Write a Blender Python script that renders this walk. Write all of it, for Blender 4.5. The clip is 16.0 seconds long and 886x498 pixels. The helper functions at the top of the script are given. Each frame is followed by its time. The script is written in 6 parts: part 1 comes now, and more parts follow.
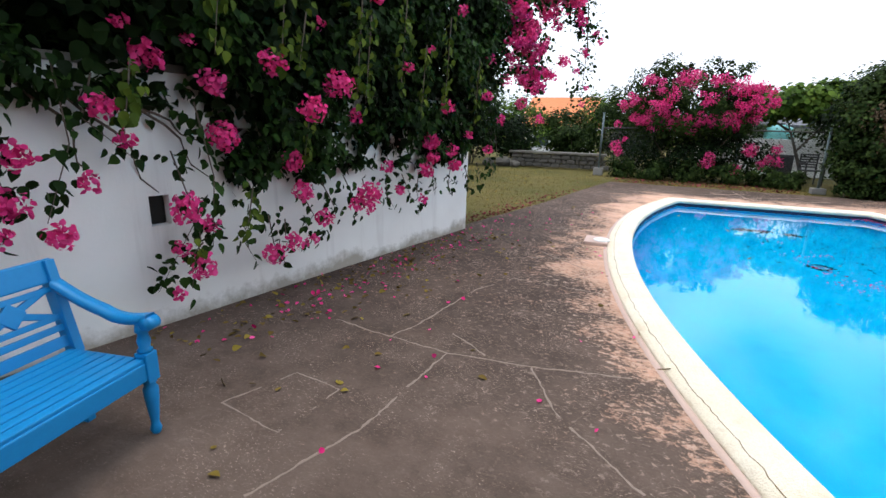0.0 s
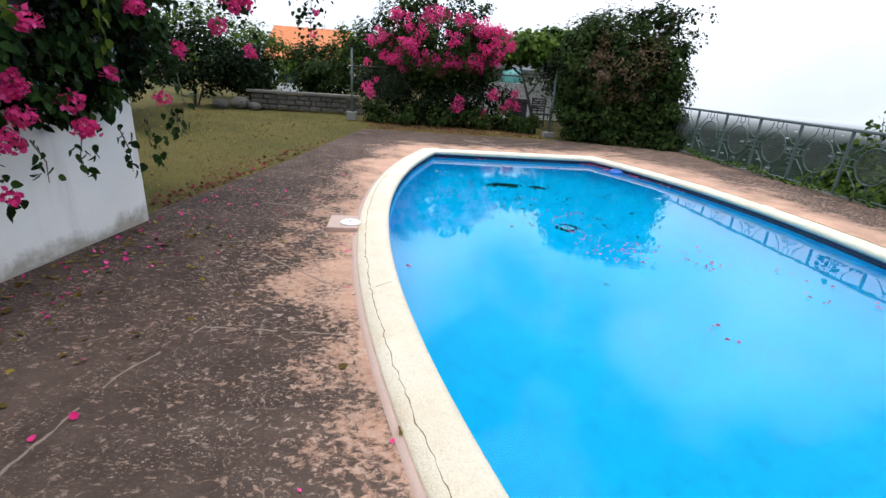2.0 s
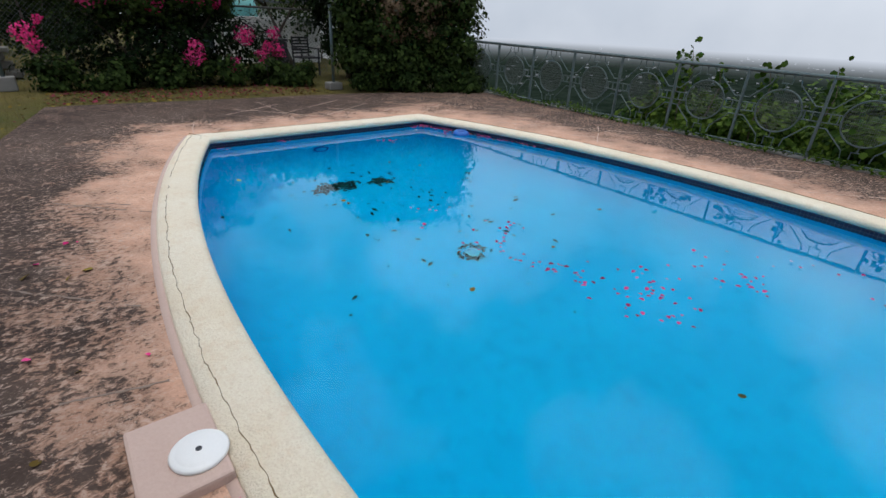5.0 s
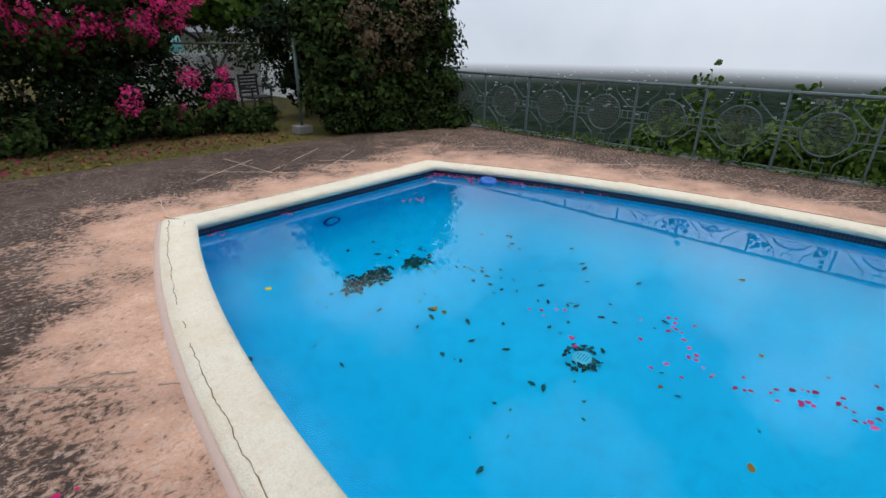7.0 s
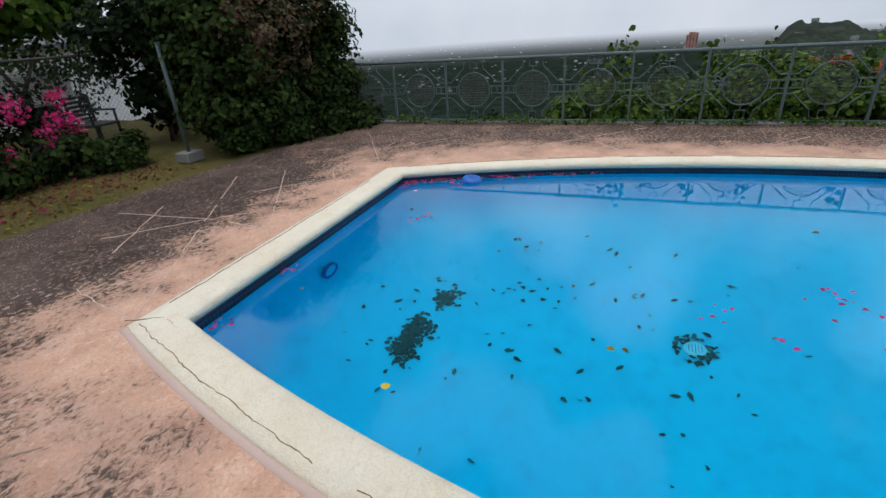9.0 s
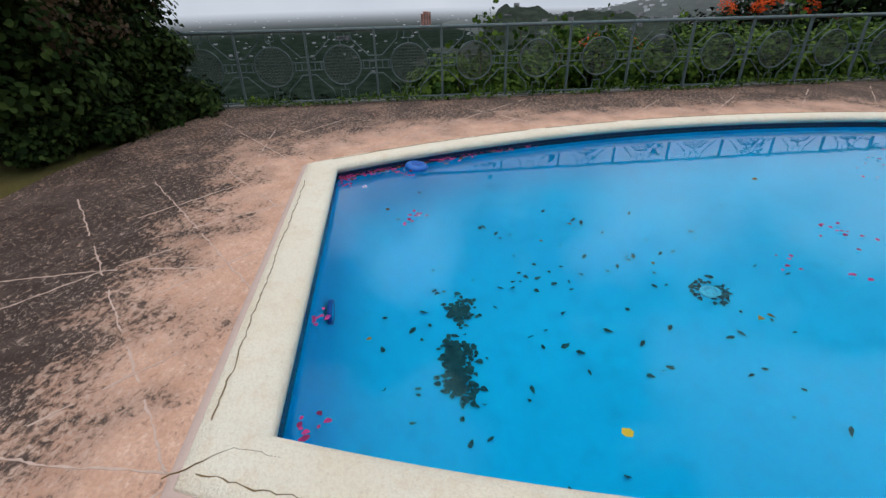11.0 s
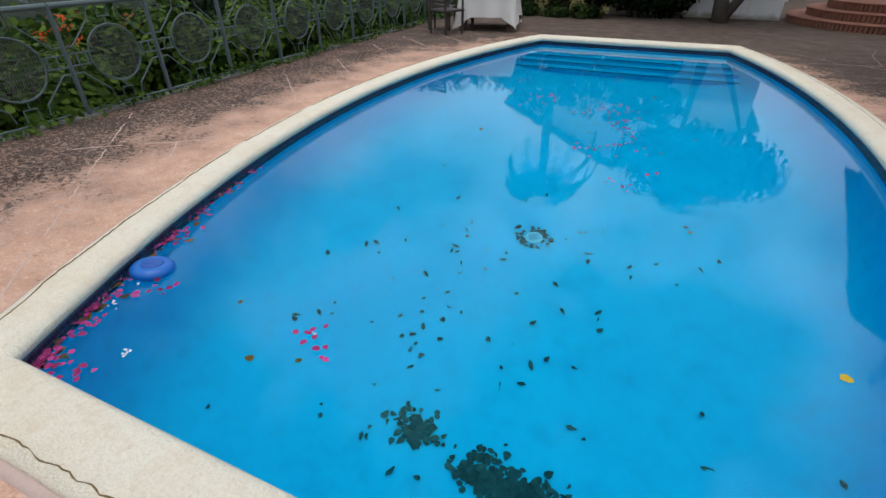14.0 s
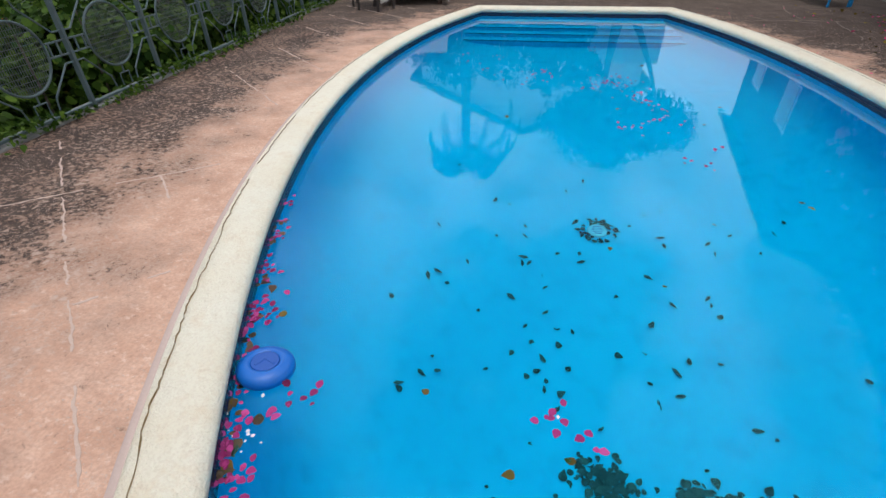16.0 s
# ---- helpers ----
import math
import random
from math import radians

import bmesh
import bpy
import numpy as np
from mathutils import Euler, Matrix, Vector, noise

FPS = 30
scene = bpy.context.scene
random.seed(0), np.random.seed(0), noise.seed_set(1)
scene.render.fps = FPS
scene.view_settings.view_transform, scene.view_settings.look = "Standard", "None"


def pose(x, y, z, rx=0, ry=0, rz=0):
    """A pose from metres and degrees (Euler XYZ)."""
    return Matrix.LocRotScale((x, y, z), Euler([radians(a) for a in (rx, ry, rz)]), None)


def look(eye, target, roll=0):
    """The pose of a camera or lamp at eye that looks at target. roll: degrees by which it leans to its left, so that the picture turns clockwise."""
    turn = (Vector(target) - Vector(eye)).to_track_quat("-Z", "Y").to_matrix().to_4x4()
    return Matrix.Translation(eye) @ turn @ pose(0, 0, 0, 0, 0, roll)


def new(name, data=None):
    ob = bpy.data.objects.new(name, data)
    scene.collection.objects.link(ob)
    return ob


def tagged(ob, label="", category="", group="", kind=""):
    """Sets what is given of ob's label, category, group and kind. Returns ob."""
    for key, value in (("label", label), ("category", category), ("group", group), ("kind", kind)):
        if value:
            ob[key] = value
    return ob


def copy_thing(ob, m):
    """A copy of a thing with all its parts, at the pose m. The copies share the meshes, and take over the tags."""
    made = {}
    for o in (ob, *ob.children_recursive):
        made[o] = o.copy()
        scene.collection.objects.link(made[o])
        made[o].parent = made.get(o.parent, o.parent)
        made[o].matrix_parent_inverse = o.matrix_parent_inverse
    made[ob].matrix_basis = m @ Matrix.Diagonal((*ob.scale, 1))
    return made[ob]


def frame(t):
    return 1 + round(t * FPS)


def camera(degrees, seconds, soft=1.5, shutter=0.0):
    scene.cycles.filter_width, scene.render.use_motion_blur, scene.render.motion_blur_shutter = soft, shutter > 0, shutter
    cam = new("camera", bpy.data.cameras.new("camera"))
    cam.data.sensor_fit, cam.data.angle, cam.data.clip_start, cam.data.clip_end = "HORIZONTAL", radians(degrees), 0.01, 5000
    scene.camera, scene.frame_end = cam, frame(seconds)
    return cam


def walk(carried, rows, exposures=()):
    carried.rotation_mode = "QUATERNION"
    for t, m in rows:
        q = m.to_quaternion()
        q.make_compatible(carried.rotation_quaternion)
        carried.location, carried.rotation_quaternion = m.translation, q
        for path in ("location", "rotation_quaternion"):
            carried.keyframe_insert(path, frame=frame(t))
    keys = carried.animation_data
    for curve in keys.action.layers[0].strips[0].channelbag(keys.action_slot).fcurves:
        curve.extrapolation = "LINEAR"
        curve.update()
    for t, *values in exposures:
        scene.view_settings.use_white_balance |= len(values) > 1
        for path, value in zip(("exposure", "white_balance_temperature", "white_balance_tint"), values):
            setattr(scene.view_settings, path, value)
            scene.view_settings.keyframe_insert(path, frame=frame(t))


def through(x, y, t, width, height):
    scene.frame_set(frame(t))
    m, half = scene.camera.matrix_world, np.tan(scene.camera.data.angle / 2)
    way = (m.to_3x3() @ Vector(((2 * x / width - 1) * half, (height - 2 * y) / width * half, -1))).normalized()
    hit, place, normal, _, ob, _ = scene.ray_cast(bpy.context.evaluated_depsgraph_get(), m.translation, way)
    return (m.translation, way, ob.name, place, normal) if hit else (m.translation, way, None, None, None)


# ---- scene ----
SIZE = 1.1  # metres for one unit of the plan
cam = camera(86.4, 16.0)
PATH = [
    (0, (-0.21, 0.072, 1.397), (-0.923, 1.871, 0.891), 1.6),
    (0.5, (-0.171, 0.469, 1.453), (-1.064, 2.194, 0.979), 3.0),
    (1, (-0.183, 0.877, 1.443), (-0.879, 2.681, 0.934), 4.4),
    (1.5, (-0.103, 1.333, 1.456), (-0.412, 3.219, 0.865), 4.3),
    (2, (-0.11, 1.826, 1.459), (0.116, 3.686, 0.759), 4.0),
    (2.5, (-0.212, 2.216, 1.487), (0.51, 3.892, 0.669), 3.6),
    (3, (-0.227, 2.703, 1.475), (0.674, 4.268, 0.616), 3.0),
    (3.5, (-0.371, 3.222, 1.479), (0.586, 4.747, 0.607), 2.1),
    (3.7, (-0.426, 3.395, 1.5), (0.559, 4.89, 0.608), 1.9),
    (5.8, (-0.685, 5.556, 1.474), (0.524, 6.9, 0.618), 1.5),
    (6, (-0.716, 5.701, 1.474), (0.51, 7.037, 0.63), 0.1),
    (6.5, (-0.705, 6.138, 1.515), (0.618, 7.381, 0.676), 1.3),
    (7, (-0.752, 6.706, 1.549), (0.61, 7.934, 0.752), 0.8),
    (7.5, (-0.834, 7.182, 1.473), (0.599, 8.342, 0.698), -1.2),
    (8, (-0.878, 7.706, 1.505), (0.648, 8.74, 0.729), -2.5),
    (8.2, (-0.994, 7.881, 1.56), (0.574, 8.837, 0.768), -2.7),
    (10.3, (-0.802, 9.963, 1.501), (0.958, 10.186, 0.577), -3.5),
    (10.5, (-0.738, 10.173, 1.484), (1.029, 10.283, 0.552), -2.6),
    (11, (-0.594, 10.541, 1.514), (1.147, 10.352, 0.55), -1.2),
    (11.5, (-0.212, 10.855, 1.5), (1.471, 10.406, 0.519), -1.1),
    (12, (0.081, 11.191, 1.491), (1.677, 10.472, 0.523), -1.5),
    (12.5, (0.481, 11.349, 1.478), (1.891, 10.301, 0.522), -0.1),
    (13, (0.829, 11.509, 1.513), (1.971, 10.201, 0.521), 0.0),
    (13.5, (1.159, 11.645, 1.477), (2.011, 10.172, 0.425), 0.2),
    (14, (1.633, 11.64, 1.466), (2.33, 10.105, 0.39), -0.4),
    (14.5, (2.05, 11.692, 1.452), (2.668, 10.156, 0.331), -1.7),
    (15, (2.44, 11.563, 1.434), (2.979, 10.028, 0.27), -2.7),
    (15.5, (2.799, 11.481, 1.445), (3.237, 9.917, 0.278), -2.1),
    (16, (3.14, 11.474, 1.449), (3.403, 9.868, 0.287), -0.9),
]
walk(cam, [(t, look(SIZE * Vector(eye), SIZE * Vector(target), roll)) for t, eye, target, roll in PATH], [(0, 0.7), (0.5, 1.22), (1, 1.42), (1.5, 1.25), (2, 0.5), (2.5, 0.02), (3.5, -0.22), (7, -0.08), (11, -0.22), (14.5, -0.12), (16, 0.0)])

# ---------------------------------------------------------------- sky and sun
world = bpy.data.worlds.new("overcast_sky")
scene.world = world
world.use_nodes = True
wn, wl = world.node_tree.nodes, world.node_tree.links
wn.clear()
w_out, w_bg = wn.new("ShaderNodeOutputWorld"), wn.new("ShaderNodeBackground")
w_sky = wn.new("ShaderNodeTexSky")
w_sky.sky_type, w_sky.sun_disc = "NISHITA", False
w_sky.sun_elevation, w_sky.sun_rotation = radians(87), radians(288)
w_sky.dust_density, w_sky.air_density = 5.0, 1.0
w_co, w_noise, w_ramp, w_mix = (wn.new("ShaderNodeTexCoord"), wn.new("ShaderNodeTexNoise"), wn.new("ShaderNodeValToRGB"), wn.new("ShaderNodeMix"))
w_noise.inputs["Scale"].default_value, w_noise.inputs["Detail"].default_value = 3.4, 5.0
w_ramp.color_ramp.elements[0].position, w_ramp.color_ramp.elements[0].color = 0.38, (1.9, 2.9, 4.3, 1)
w_ramp.color_ramp.elements[1].position, w_ramp.color_ramp.elements[1].color = 0.64, (10.6, 11.0, 11.8, 1)
w_mix.data_type = "RGBA"
w_mix.inputs[0].default_value = 0.86
wl.new(w_co.outputs["Generated"], w_noise.inputs["Vector"])
wl.new(w_sky.outputs["Color"], w_mix.inputs[6])
wl.new(w_ramp.outputs["Color"], w_mix.inputs[7])
# an overcast sky is brightest overhead
w_sep, w_rise, w_glow = wn.new("ShaderNodeSeparateXYZ"), wn.new("ShaderNodeMapRange"), wn.new("ShaderNodeVectorMath")
w_rise.inputs["To Min"].default_value, w_rise.inputs["To Max"].default_value = 1.12, 2.1
w_glow.operation = "SCALE"
wl.new(w_co.outputs["Generated"], w_sep.inputs[0])
wl.new(w_sep.outputs["Z"], w_rise.inputs["Value"])
# smooth haze near the horizon, broken cloud overhead
w_cut, w_amp, w_fac = wn.new("ShaderNodeMath"), wn.new("ShaderNodeMapRange"), wn.new("ShaderNodeMath")
w_cut.operation, w_cut.inputs[1].default_value = "SUBTRACT", 0.52
w_amp.inputs["From Min"].default_value, w_amp.inputs["From Max"].default_value = 0.27, 0.6
w_amp.inputs["To Min"].default_value, w_amp.inputs["To Max"].default_value = 0.12, 2.7
w_fac.operation, w_fac.inputs[2].default_value = "MULTIPLY_ADD", 0.53
wl.new(w_noise.outputs["Fac"], w_cut.inputs[0])
wl.new(w_sep.outputs["Z"], w_amp.inputs[0])
wl.new(w_cut.outputs[0], w_fac.inputs[0])
wl.new(w_amp.outputs[0], w_fac.inputs[1])
wl.new(w_fac.outputs[0], w_ramp.inputs["Fac"])
wl.new(w_mix.outputs[2], w_glow.inputs[0])
wl.new(w_rise.outputs[0], w_glow.inputs["Scale"])
wl.new(w_glow.outputs[0], w_bg.inputs["Color"])
wl.new(w_bg.outputs["Background"], w_out.inputs["Surface"])
w_bg.inputs["Strength"].default_value = 0.1

sun = new("sun", bpy.data.lights.new("sun", "SUN"))
sun.data.energy, sun.data.angle, sun.data.color = 0.6, radians(25), (1.0, 0.97, 0.92)
sun.matrix_world = look((-1.5, 0.5, 32), (0, 0, 0))


# ---------------------------------------------------------------- materials
class Nodes:
    def __init__(self, name, rough=0.8, metal=0.0, spec=0.5):
        self.m = bpy.data.materials.new(name)
        self.m.use_nodes = True
        self.t = self.m.node_tree
        self.b = self.t.nodes["Principled BSDF"]
        self.out = self.t.nodes["Material Output"]
        self.b.inputs["Roughness"].default_value = rough
        self.b.inputs["Metallic"].default_value = metal
        self.b.inputs["Specular IOR Level"].default_value = spec

    def n(self, kind, **kw):
        node = self.t.nodes.new(kind)
        for k, v in kw.items():
            node.inputs[k.replace("_", " ")].default_value = v
        return node

    def link(self, a, b):
        self.t.links.new(a, b)

    def coords(self, space="Object"):
        return self.n("ShaderNodeTexCoord").outputs[space]

    def stretch(self, vec, scale, rot=(0, 0, 0)):
        mp = self.n("ShaderNodeMapping")
        mp.inputs["Scale"].default_value, mp.inputs["Rotation"].default_value = scale, rot
        self.link(vec, mp.inputs["Vector"])
        return mp.outputs["Vector"]

    def noise(self, vec, scale, detail=6.0, rough=0.6):
        nd = self.n("ShaderNodeTexNoise", Scale=scale, Detail=detail, Roughness=rough)
        self.link(vec, nd.inputs["Vector"])
        return nd.outputs["Fac"]

    def ramp(self, fac, *stops):
        r = self.n("ShaderNodeValToRGB")
        e = r.color_ramp.elements
        while len(e) < len(stops):
            e.new(0.5)
        for el, (p, c) in zip(e, stops):
            el.position, el.color = p, (*c, 1) if isinstance(c, tuple) else (c, c, c, 1)
        self.link(fac, r.inputs["Fac"])
        return r.outputs["Color"]

    def mix(self, fac, a, b, mode="MIX"):
        x = self.n("ShaderNodeMix")
        x.data_type, x.blend_type = "RGBA", mode
        for sock, v in ((0, fac), (6, a), (7, b)):
            if isinstance(v, (int, float)):
                x.inputs[sock].default_value = v
            elif isinstance(v, tuple):
                x.inputs[sock].default_value = (*v, 1)
            else:
                self.link(v, x.inputs[sock])
        return x.outputs[2]

    def math(self, op, a, b=0.0, c=None):
        x = self.n("ShaderNodeMath")
        x.operation = op
        for i, v in enumerate((a, b) if c is None else (a, b, c)):
            if isinstance(v, (int, float)):
                x.inputs[i].default_value = v
            else:
                self.link(v, x.inputs[i])
        return x.outputs[0]

    def bump(self, height, strength=0.3, dist=0.01):
        b = self.n("ShaderNodeBump", Strength=strength, Distance=dist)
        self.link(height, b.inputs["Height"])
        self.link(b.outputs["Normal"], self.b.inputs["Normal"])
        return self

    def colour(self, c):
        if isinstance(c, tuple):
            self.b.inputs["Base Color"].default_value = (*c, 1)
        else:
            self.link(c, self.b.inputs["Base Color"])
        return self


def simple(name, a, b, scale=8.0, rough=0.7, metal=0.0, bump=0.2, dist=0.004, spec=0.5):
    """Two tones of one surface, mottled, with fine relief."""
    k = Nodes(name, rough, metal, spec)
    v = k.coords()
    big, fine = k.noise(v, scale, 5), k.noise(v, scale * 9, 4)
    k.colour(k.mix(k.math("MULTIPLY_ADD", fine, 0.5, k.math("MULTIPLY", big, 0.5)), a, b))
    k.bump(fine, bump, dist)
    return k.m


def foliage(name, dark, mid, light, rough=0.5, through=0.25):
    """Leaves that differ one by one, with light coming through."""
    k = Nodes(name, rough, 0, 0.06)
    isl = k.n("ShaderNodeNewGeometry").outputs["Random Per Island"]
    col = k.ramp(isl, (0.0, dark), (0.55, mid), (1.0, light))
    v = k.coords()
    col = k.mix(k.ramp(k.noise(v, 1.3, 3), (0.35, 0.0), (0.7, 0.5)), col, light)
    k.colour(col)
    tr = k.n("ShaderNodeBsdfTranslucent")
    k.link(col, tr.inputs["Color"])
    ms = k.n("ShaderNodeMixShader")
    ms.inputs[0].default_value = through
    k.link(k.b.outputs[0], ms.inputs[1])
    k.link(tr.outputs[0], ms.inputs[2])
    k.link(ms.outputs[0], k.out.inputs["Surface"])
    return k.m


POOL_Y, POOL_H = 6.53, 4.57          # middle and half length of the pool
XL, XR = -0.155, 4.9                 # the furthest reach of its two bowed sides
SAG_L, SAG_R = 0.87, 0.98
RL = (POOL_H**2 + SAG_L**2) / (2 * SAG_L)
RR = (POOL_H**2 + SAG_R**2) / (2 * SAG_R)
CL, CR = (XL + RL, POOL_Y), (XR - RR, POOL_Y)


def deck_material():
    k = Nodes("weathered_pink_concrete", 0.9, 0, 0.12)
    v = k.coords()

    def dist(c, r):
        d = k.n("ShaderNodeVectorMath")
        d.operation = "DISTANCE"
        sep = k.n("ShaderNodeVectorMath")
        sep.operation = "MULTIPLY"
        sep.inputs[1].default_value = (1, 1, 0)
        k.link(v, sep.inputs[0])
        k.link(sep.outputs[0], d.inputs[0])
        d.inputs[1].default_value = (*c, 0)
        return k.math("SUBTRACT", d.outputs["Value"], r)
    xyz = k.n("ShaderNodeSeparateXYZ")
    k.link(v, xyz.inputs[0])
    end = k.math("SUBTRACT", k.math("ABSOLUTE", k.math("SUBTRACT", xyz.outputs["Y"], POOL_Y)), POOL_H)
    d = k.math("MAXIMUM", k.math("MAXIMUM", dist(CL, RL), dist(CR, RR)), k.math("SUBTRACT", end, 0.0))
    lee = k.n("ShaderNodeMapRange")
    lee.inputs["From Min"].default_value, lee.inputs["From Max"].default_value, lee.inputs["To Max"].default_value = 7.5, 11.6, 0.3
    k.link(xyz.outputs["Y"], lee.inputs["Value"])
    d = k.math("SUBTRACT", d, lee.outputs[0])
    # the side by the drop is swept cleaner
    swept = k.n("ShaderNodeMapRange")
    swept.inputs["From Min"].default_value, swept.inputs["From Max"].default_value, swept.inputs["To Max"].default_value = 3.6, 5.2, 0.22
    k.link(xyz.outputs["X"], swept.inputs["Value"])
    d = k.math("SUBTRACT", d, swept.outputs[0])
    damp = k.n("ShaderNodeMapRange")
    damp.inputs["From Min"].default_value, damp.inputs["From Max"].default_value = 2.6, 4.6
    damp.inputs["To Min"].default_value, damp.inputs["To Max"].default_value = 0.32, 0.0
    k.link(xyz.outputs["Y"], damp.inputs["Value"])
    d = k.math("ADD", d, damp.outputs[0])
    big, mid, fine = k.noise(v, 0.9, 5), k.noise(v, 5.0, 7, 0.7), k.noise(v, 60.0, 4, 0.7)
    streak = k.noise(k.stretch(v, (4.0, 26.0, 4.0), (0, 0, 0.5)), 1.0, 6, 0.7)
    # mildew spreads from the outer edges towards the pool
    patch = k.noise(k.stretch(v, (1.0, 1.15, 1.0), (0, 0, 0.6)), 2.0, 5, 0.55)
    grow = k.math("ADD", k.math("MULTIPLY_ADD", patch, 1.9, k.math("SUBTRACT", d, 0.95)), k.math("MULTIPLY_ADD", big, 1.3, k.math("MULTIPLY", mid, 0.95)))
    mr = k.n("ShaderNodeMapRange")
    mr.inputs["From Min"].default_value, mr.inputs["From Max"].default_value = 1.25, 2.15
    k.link(grow, mr.inputs["Value"])
    # it takes the rough hollows first and leaves torn flecks of bare concrete
    worn = k.n("ShaderNodeMapRange")
    worn.inputs["From Min"].default_value, worn.inputs["From Max"].default_value, worn.inputs["To Min"].default_value = 1.2, 4.4, 0.42
    k.link(xyz.outputs["Y"], worn.inputs["Value"])
    torn = k.n("ShaderNodeTexNoise", Scale=24.0, Detail=11.0, Roughness=0.72, Distortion=0.5)
    k.link(k.stretch(v, (0.9, 1.15, 1.0), (0, 0, 0.6)), torn.inputs["Vector"])
    thin = k.n("ShaderNodeMapRange")
    thin.inputs["From Min"].default_value, thin.inputs["From Max"].default_value = 0.58, 0.77
    crust = k.math("MULTIPLY_ADD", worn.outputs[0], -0.16, k.math("MULTIPLY_ADD", mr.outputs[0], 0.33, k.math("MULTIPLY_ADD", swept.outputs[0], -0.3, k.math("ADD", torn.outputs["Fac"], 0.16))))
    k.link(k.math("MULTIPLY_ADD", k.noise(v, 2.2, 4), 0.3, k.math("SUBTRACT", crust, 0.15)), thin.inputs["Value"])
    wash = k.math("MULTIPLY", k.ramp(mr.outputs[0], (0.0, 0.0), (0.9, 1.0)), 0.62)
    dirt = k.math("MAXIMUM", k.math("MULTIPLY", thin.outputs[0], 0.96), wash)
    pink = k.mix(k.ramp(mid, (0.3, 0.0), (0.7, 1.0)), (0.50, 0.275, 0.18), (0.72, 0.455, 0.325))
    pink = k.mix(k.ramp(fine, (0.40, 0.35), (0.58, 0.0)), pink, (0.34, 0.19, 0.13))
    scuff = k.noise(k.stretch(v, (18.0, 25.0, 18.0), (0, 0, 0.6)), 1.0, 8, 0.75)
    pink = k.mix(k.ramp(scuff, (0.55, 0.0), (0.63, 0.5)), pink, (0.76, 0.55, 0.43))
    pink = k.mix(k.ramp(k.noise(v, 26, 8, 0.78), (0.33, 0.75), (0.42, 0.0)), pink, (0.2, 0.115, 0.08))
    dark = k.mix(k.ramp(mid, (0.3, 0.0), (0.72, 1.0)), (0.014, 0.011, 0.010), (0.062, 0.046, 0.039))
    dark = k.mix(k.ramp(fine, (0.35, 0.6), (0.6, 0.0)), dark, (0.018, 0.013, 0.01))
    dark = k.mix(k.ramp(k.noise(k.stretch(v, (1.0, 1.8, 1.0), (0, 0, 0.7)), 1.5, 7, 0.65), (0.52, 0.0), (0.7, 0.45)), dark, (0.13, 0.09, 0.068))
    dark = k.mix(k.ramp(k.noise(v, 0.6, 3), (0.45, 0.0), (0.65, 0.5)), dark, (0.085, 0.062, 0.05))
    # drier and dustier towards the bench
    dark = k.mix(k.math("MULTIPLY_ADD", worn.outputs[0], -0.95, 0.95), dark, k.mix(k.ramp(k.noise(v, 3.2, 6, 0.65), (0.36, 0.0), (0.64, 1.0)), (0.095, 0.07, 0.054), (0.185, 0.138, 0.108)))
    fleck_node = k.n("ShaderNodeTexNoise", Scale=1.0, Detail=5.0, Roughness=0.62, Distortion=0.7)
    k.link(k.stretch(v, (30.0, 46.0, 20.0), (0, 0, 0.55)), fleck_node.inputs["Vector"])
    fleck = fleck_node.outputs["Fac"]
    bare = k.math("MULTIPLY", k.math("MULTIPLY", k.ramp(torn.outputs["Fac"], (0.40, 1.0), (0.45, 0.0)), 0.8), k.math("MULTIPLY", k.ramp(k.noise(v, 1.1, 5), (0.36, 0.3), (0.58, 1.0)), k.ramp(k.math("MULTIPLY", d, 0.4), (0.04, 0.0), (0.16, 1.0), (0.45, 0.8), (0.75, 0.22))))
    chips = k.math("MULTIPLY", k.ramp(k.noise(k.stretch(v, (1.0, 1.7, 1.0), (0, 0, 0.55)), 52.0, 9, 0.72), (0.565, 0.0), (0.61, 1.0)), k.ramp(k.noise(v, 2.6, 6, 0.65), (0.46, 0.1), (0.56, 1.0)))
    bare = k.math("MULTIPLY", k.math("MAXIMUM", bare, chips), worn.outputs[0])
    bare2 = k.math("MULTIPLY", k.ramp(streak, (0.6, 0.0), (0.66, 0.6)), k.ramp(k.noise(v, 2.3, 4), (0.45, 0.0), (0.62, 0.7)))
    col = k.mix(dirt, pink, dark)
    col = k.mix(k.math("MULTIPLY", k.math("MAXIMUM", bare, k.math("MULTIPLY", bare2, k.math("MULTIPLY", worn.outputs[0], 0.75))), 0.95), col, k.mix(mid, (0.34, 0.24, 0.175), (0.64, 0.49, 0.40)))
    k.colour(col)
    k.bump(k.math("MULTIPLY_ADD", fine, 0.6, k.math("MULTIPLY", fleck, 1.2)), 0.6, 0.008)
    return k.m


def coping_material():
    k = Nodes("cream_rendered_coping", 0.8, 0, 0.3)
    v = k.coords()
    big, fine, grit = k.noise(v, 2.2, 6), k.noise(v, 24, 6, 0.7), k.noise(v, 95, 4)
    c = k.mix(k.ramp(big, (0.3, 0.0), (0.75, 1.0)), (0.88, 0.805, 0.645), (0.82, 0.71, 0.525))
    c = k.mix(k.ramp(k.noise(v, 9, 6, 0.75), (0.52, 0.0), (0.72, 0.6)), c, (0.74, 0.56, 0.36))
    c = k.mix(k.ramp(grit, (0.4, 0.3), (0.55, 0.0)), c, (0.68, 0.55, 0.39))
    c = k.mix(k.ramp(fine, (0.56, 0.0), (0.75, 0.5)), c, (0.6, 0.46, 0.3))
    k.colour(c).bump(k.math("ADD", fine, grit), 1.0, 0.013)
    return k.m


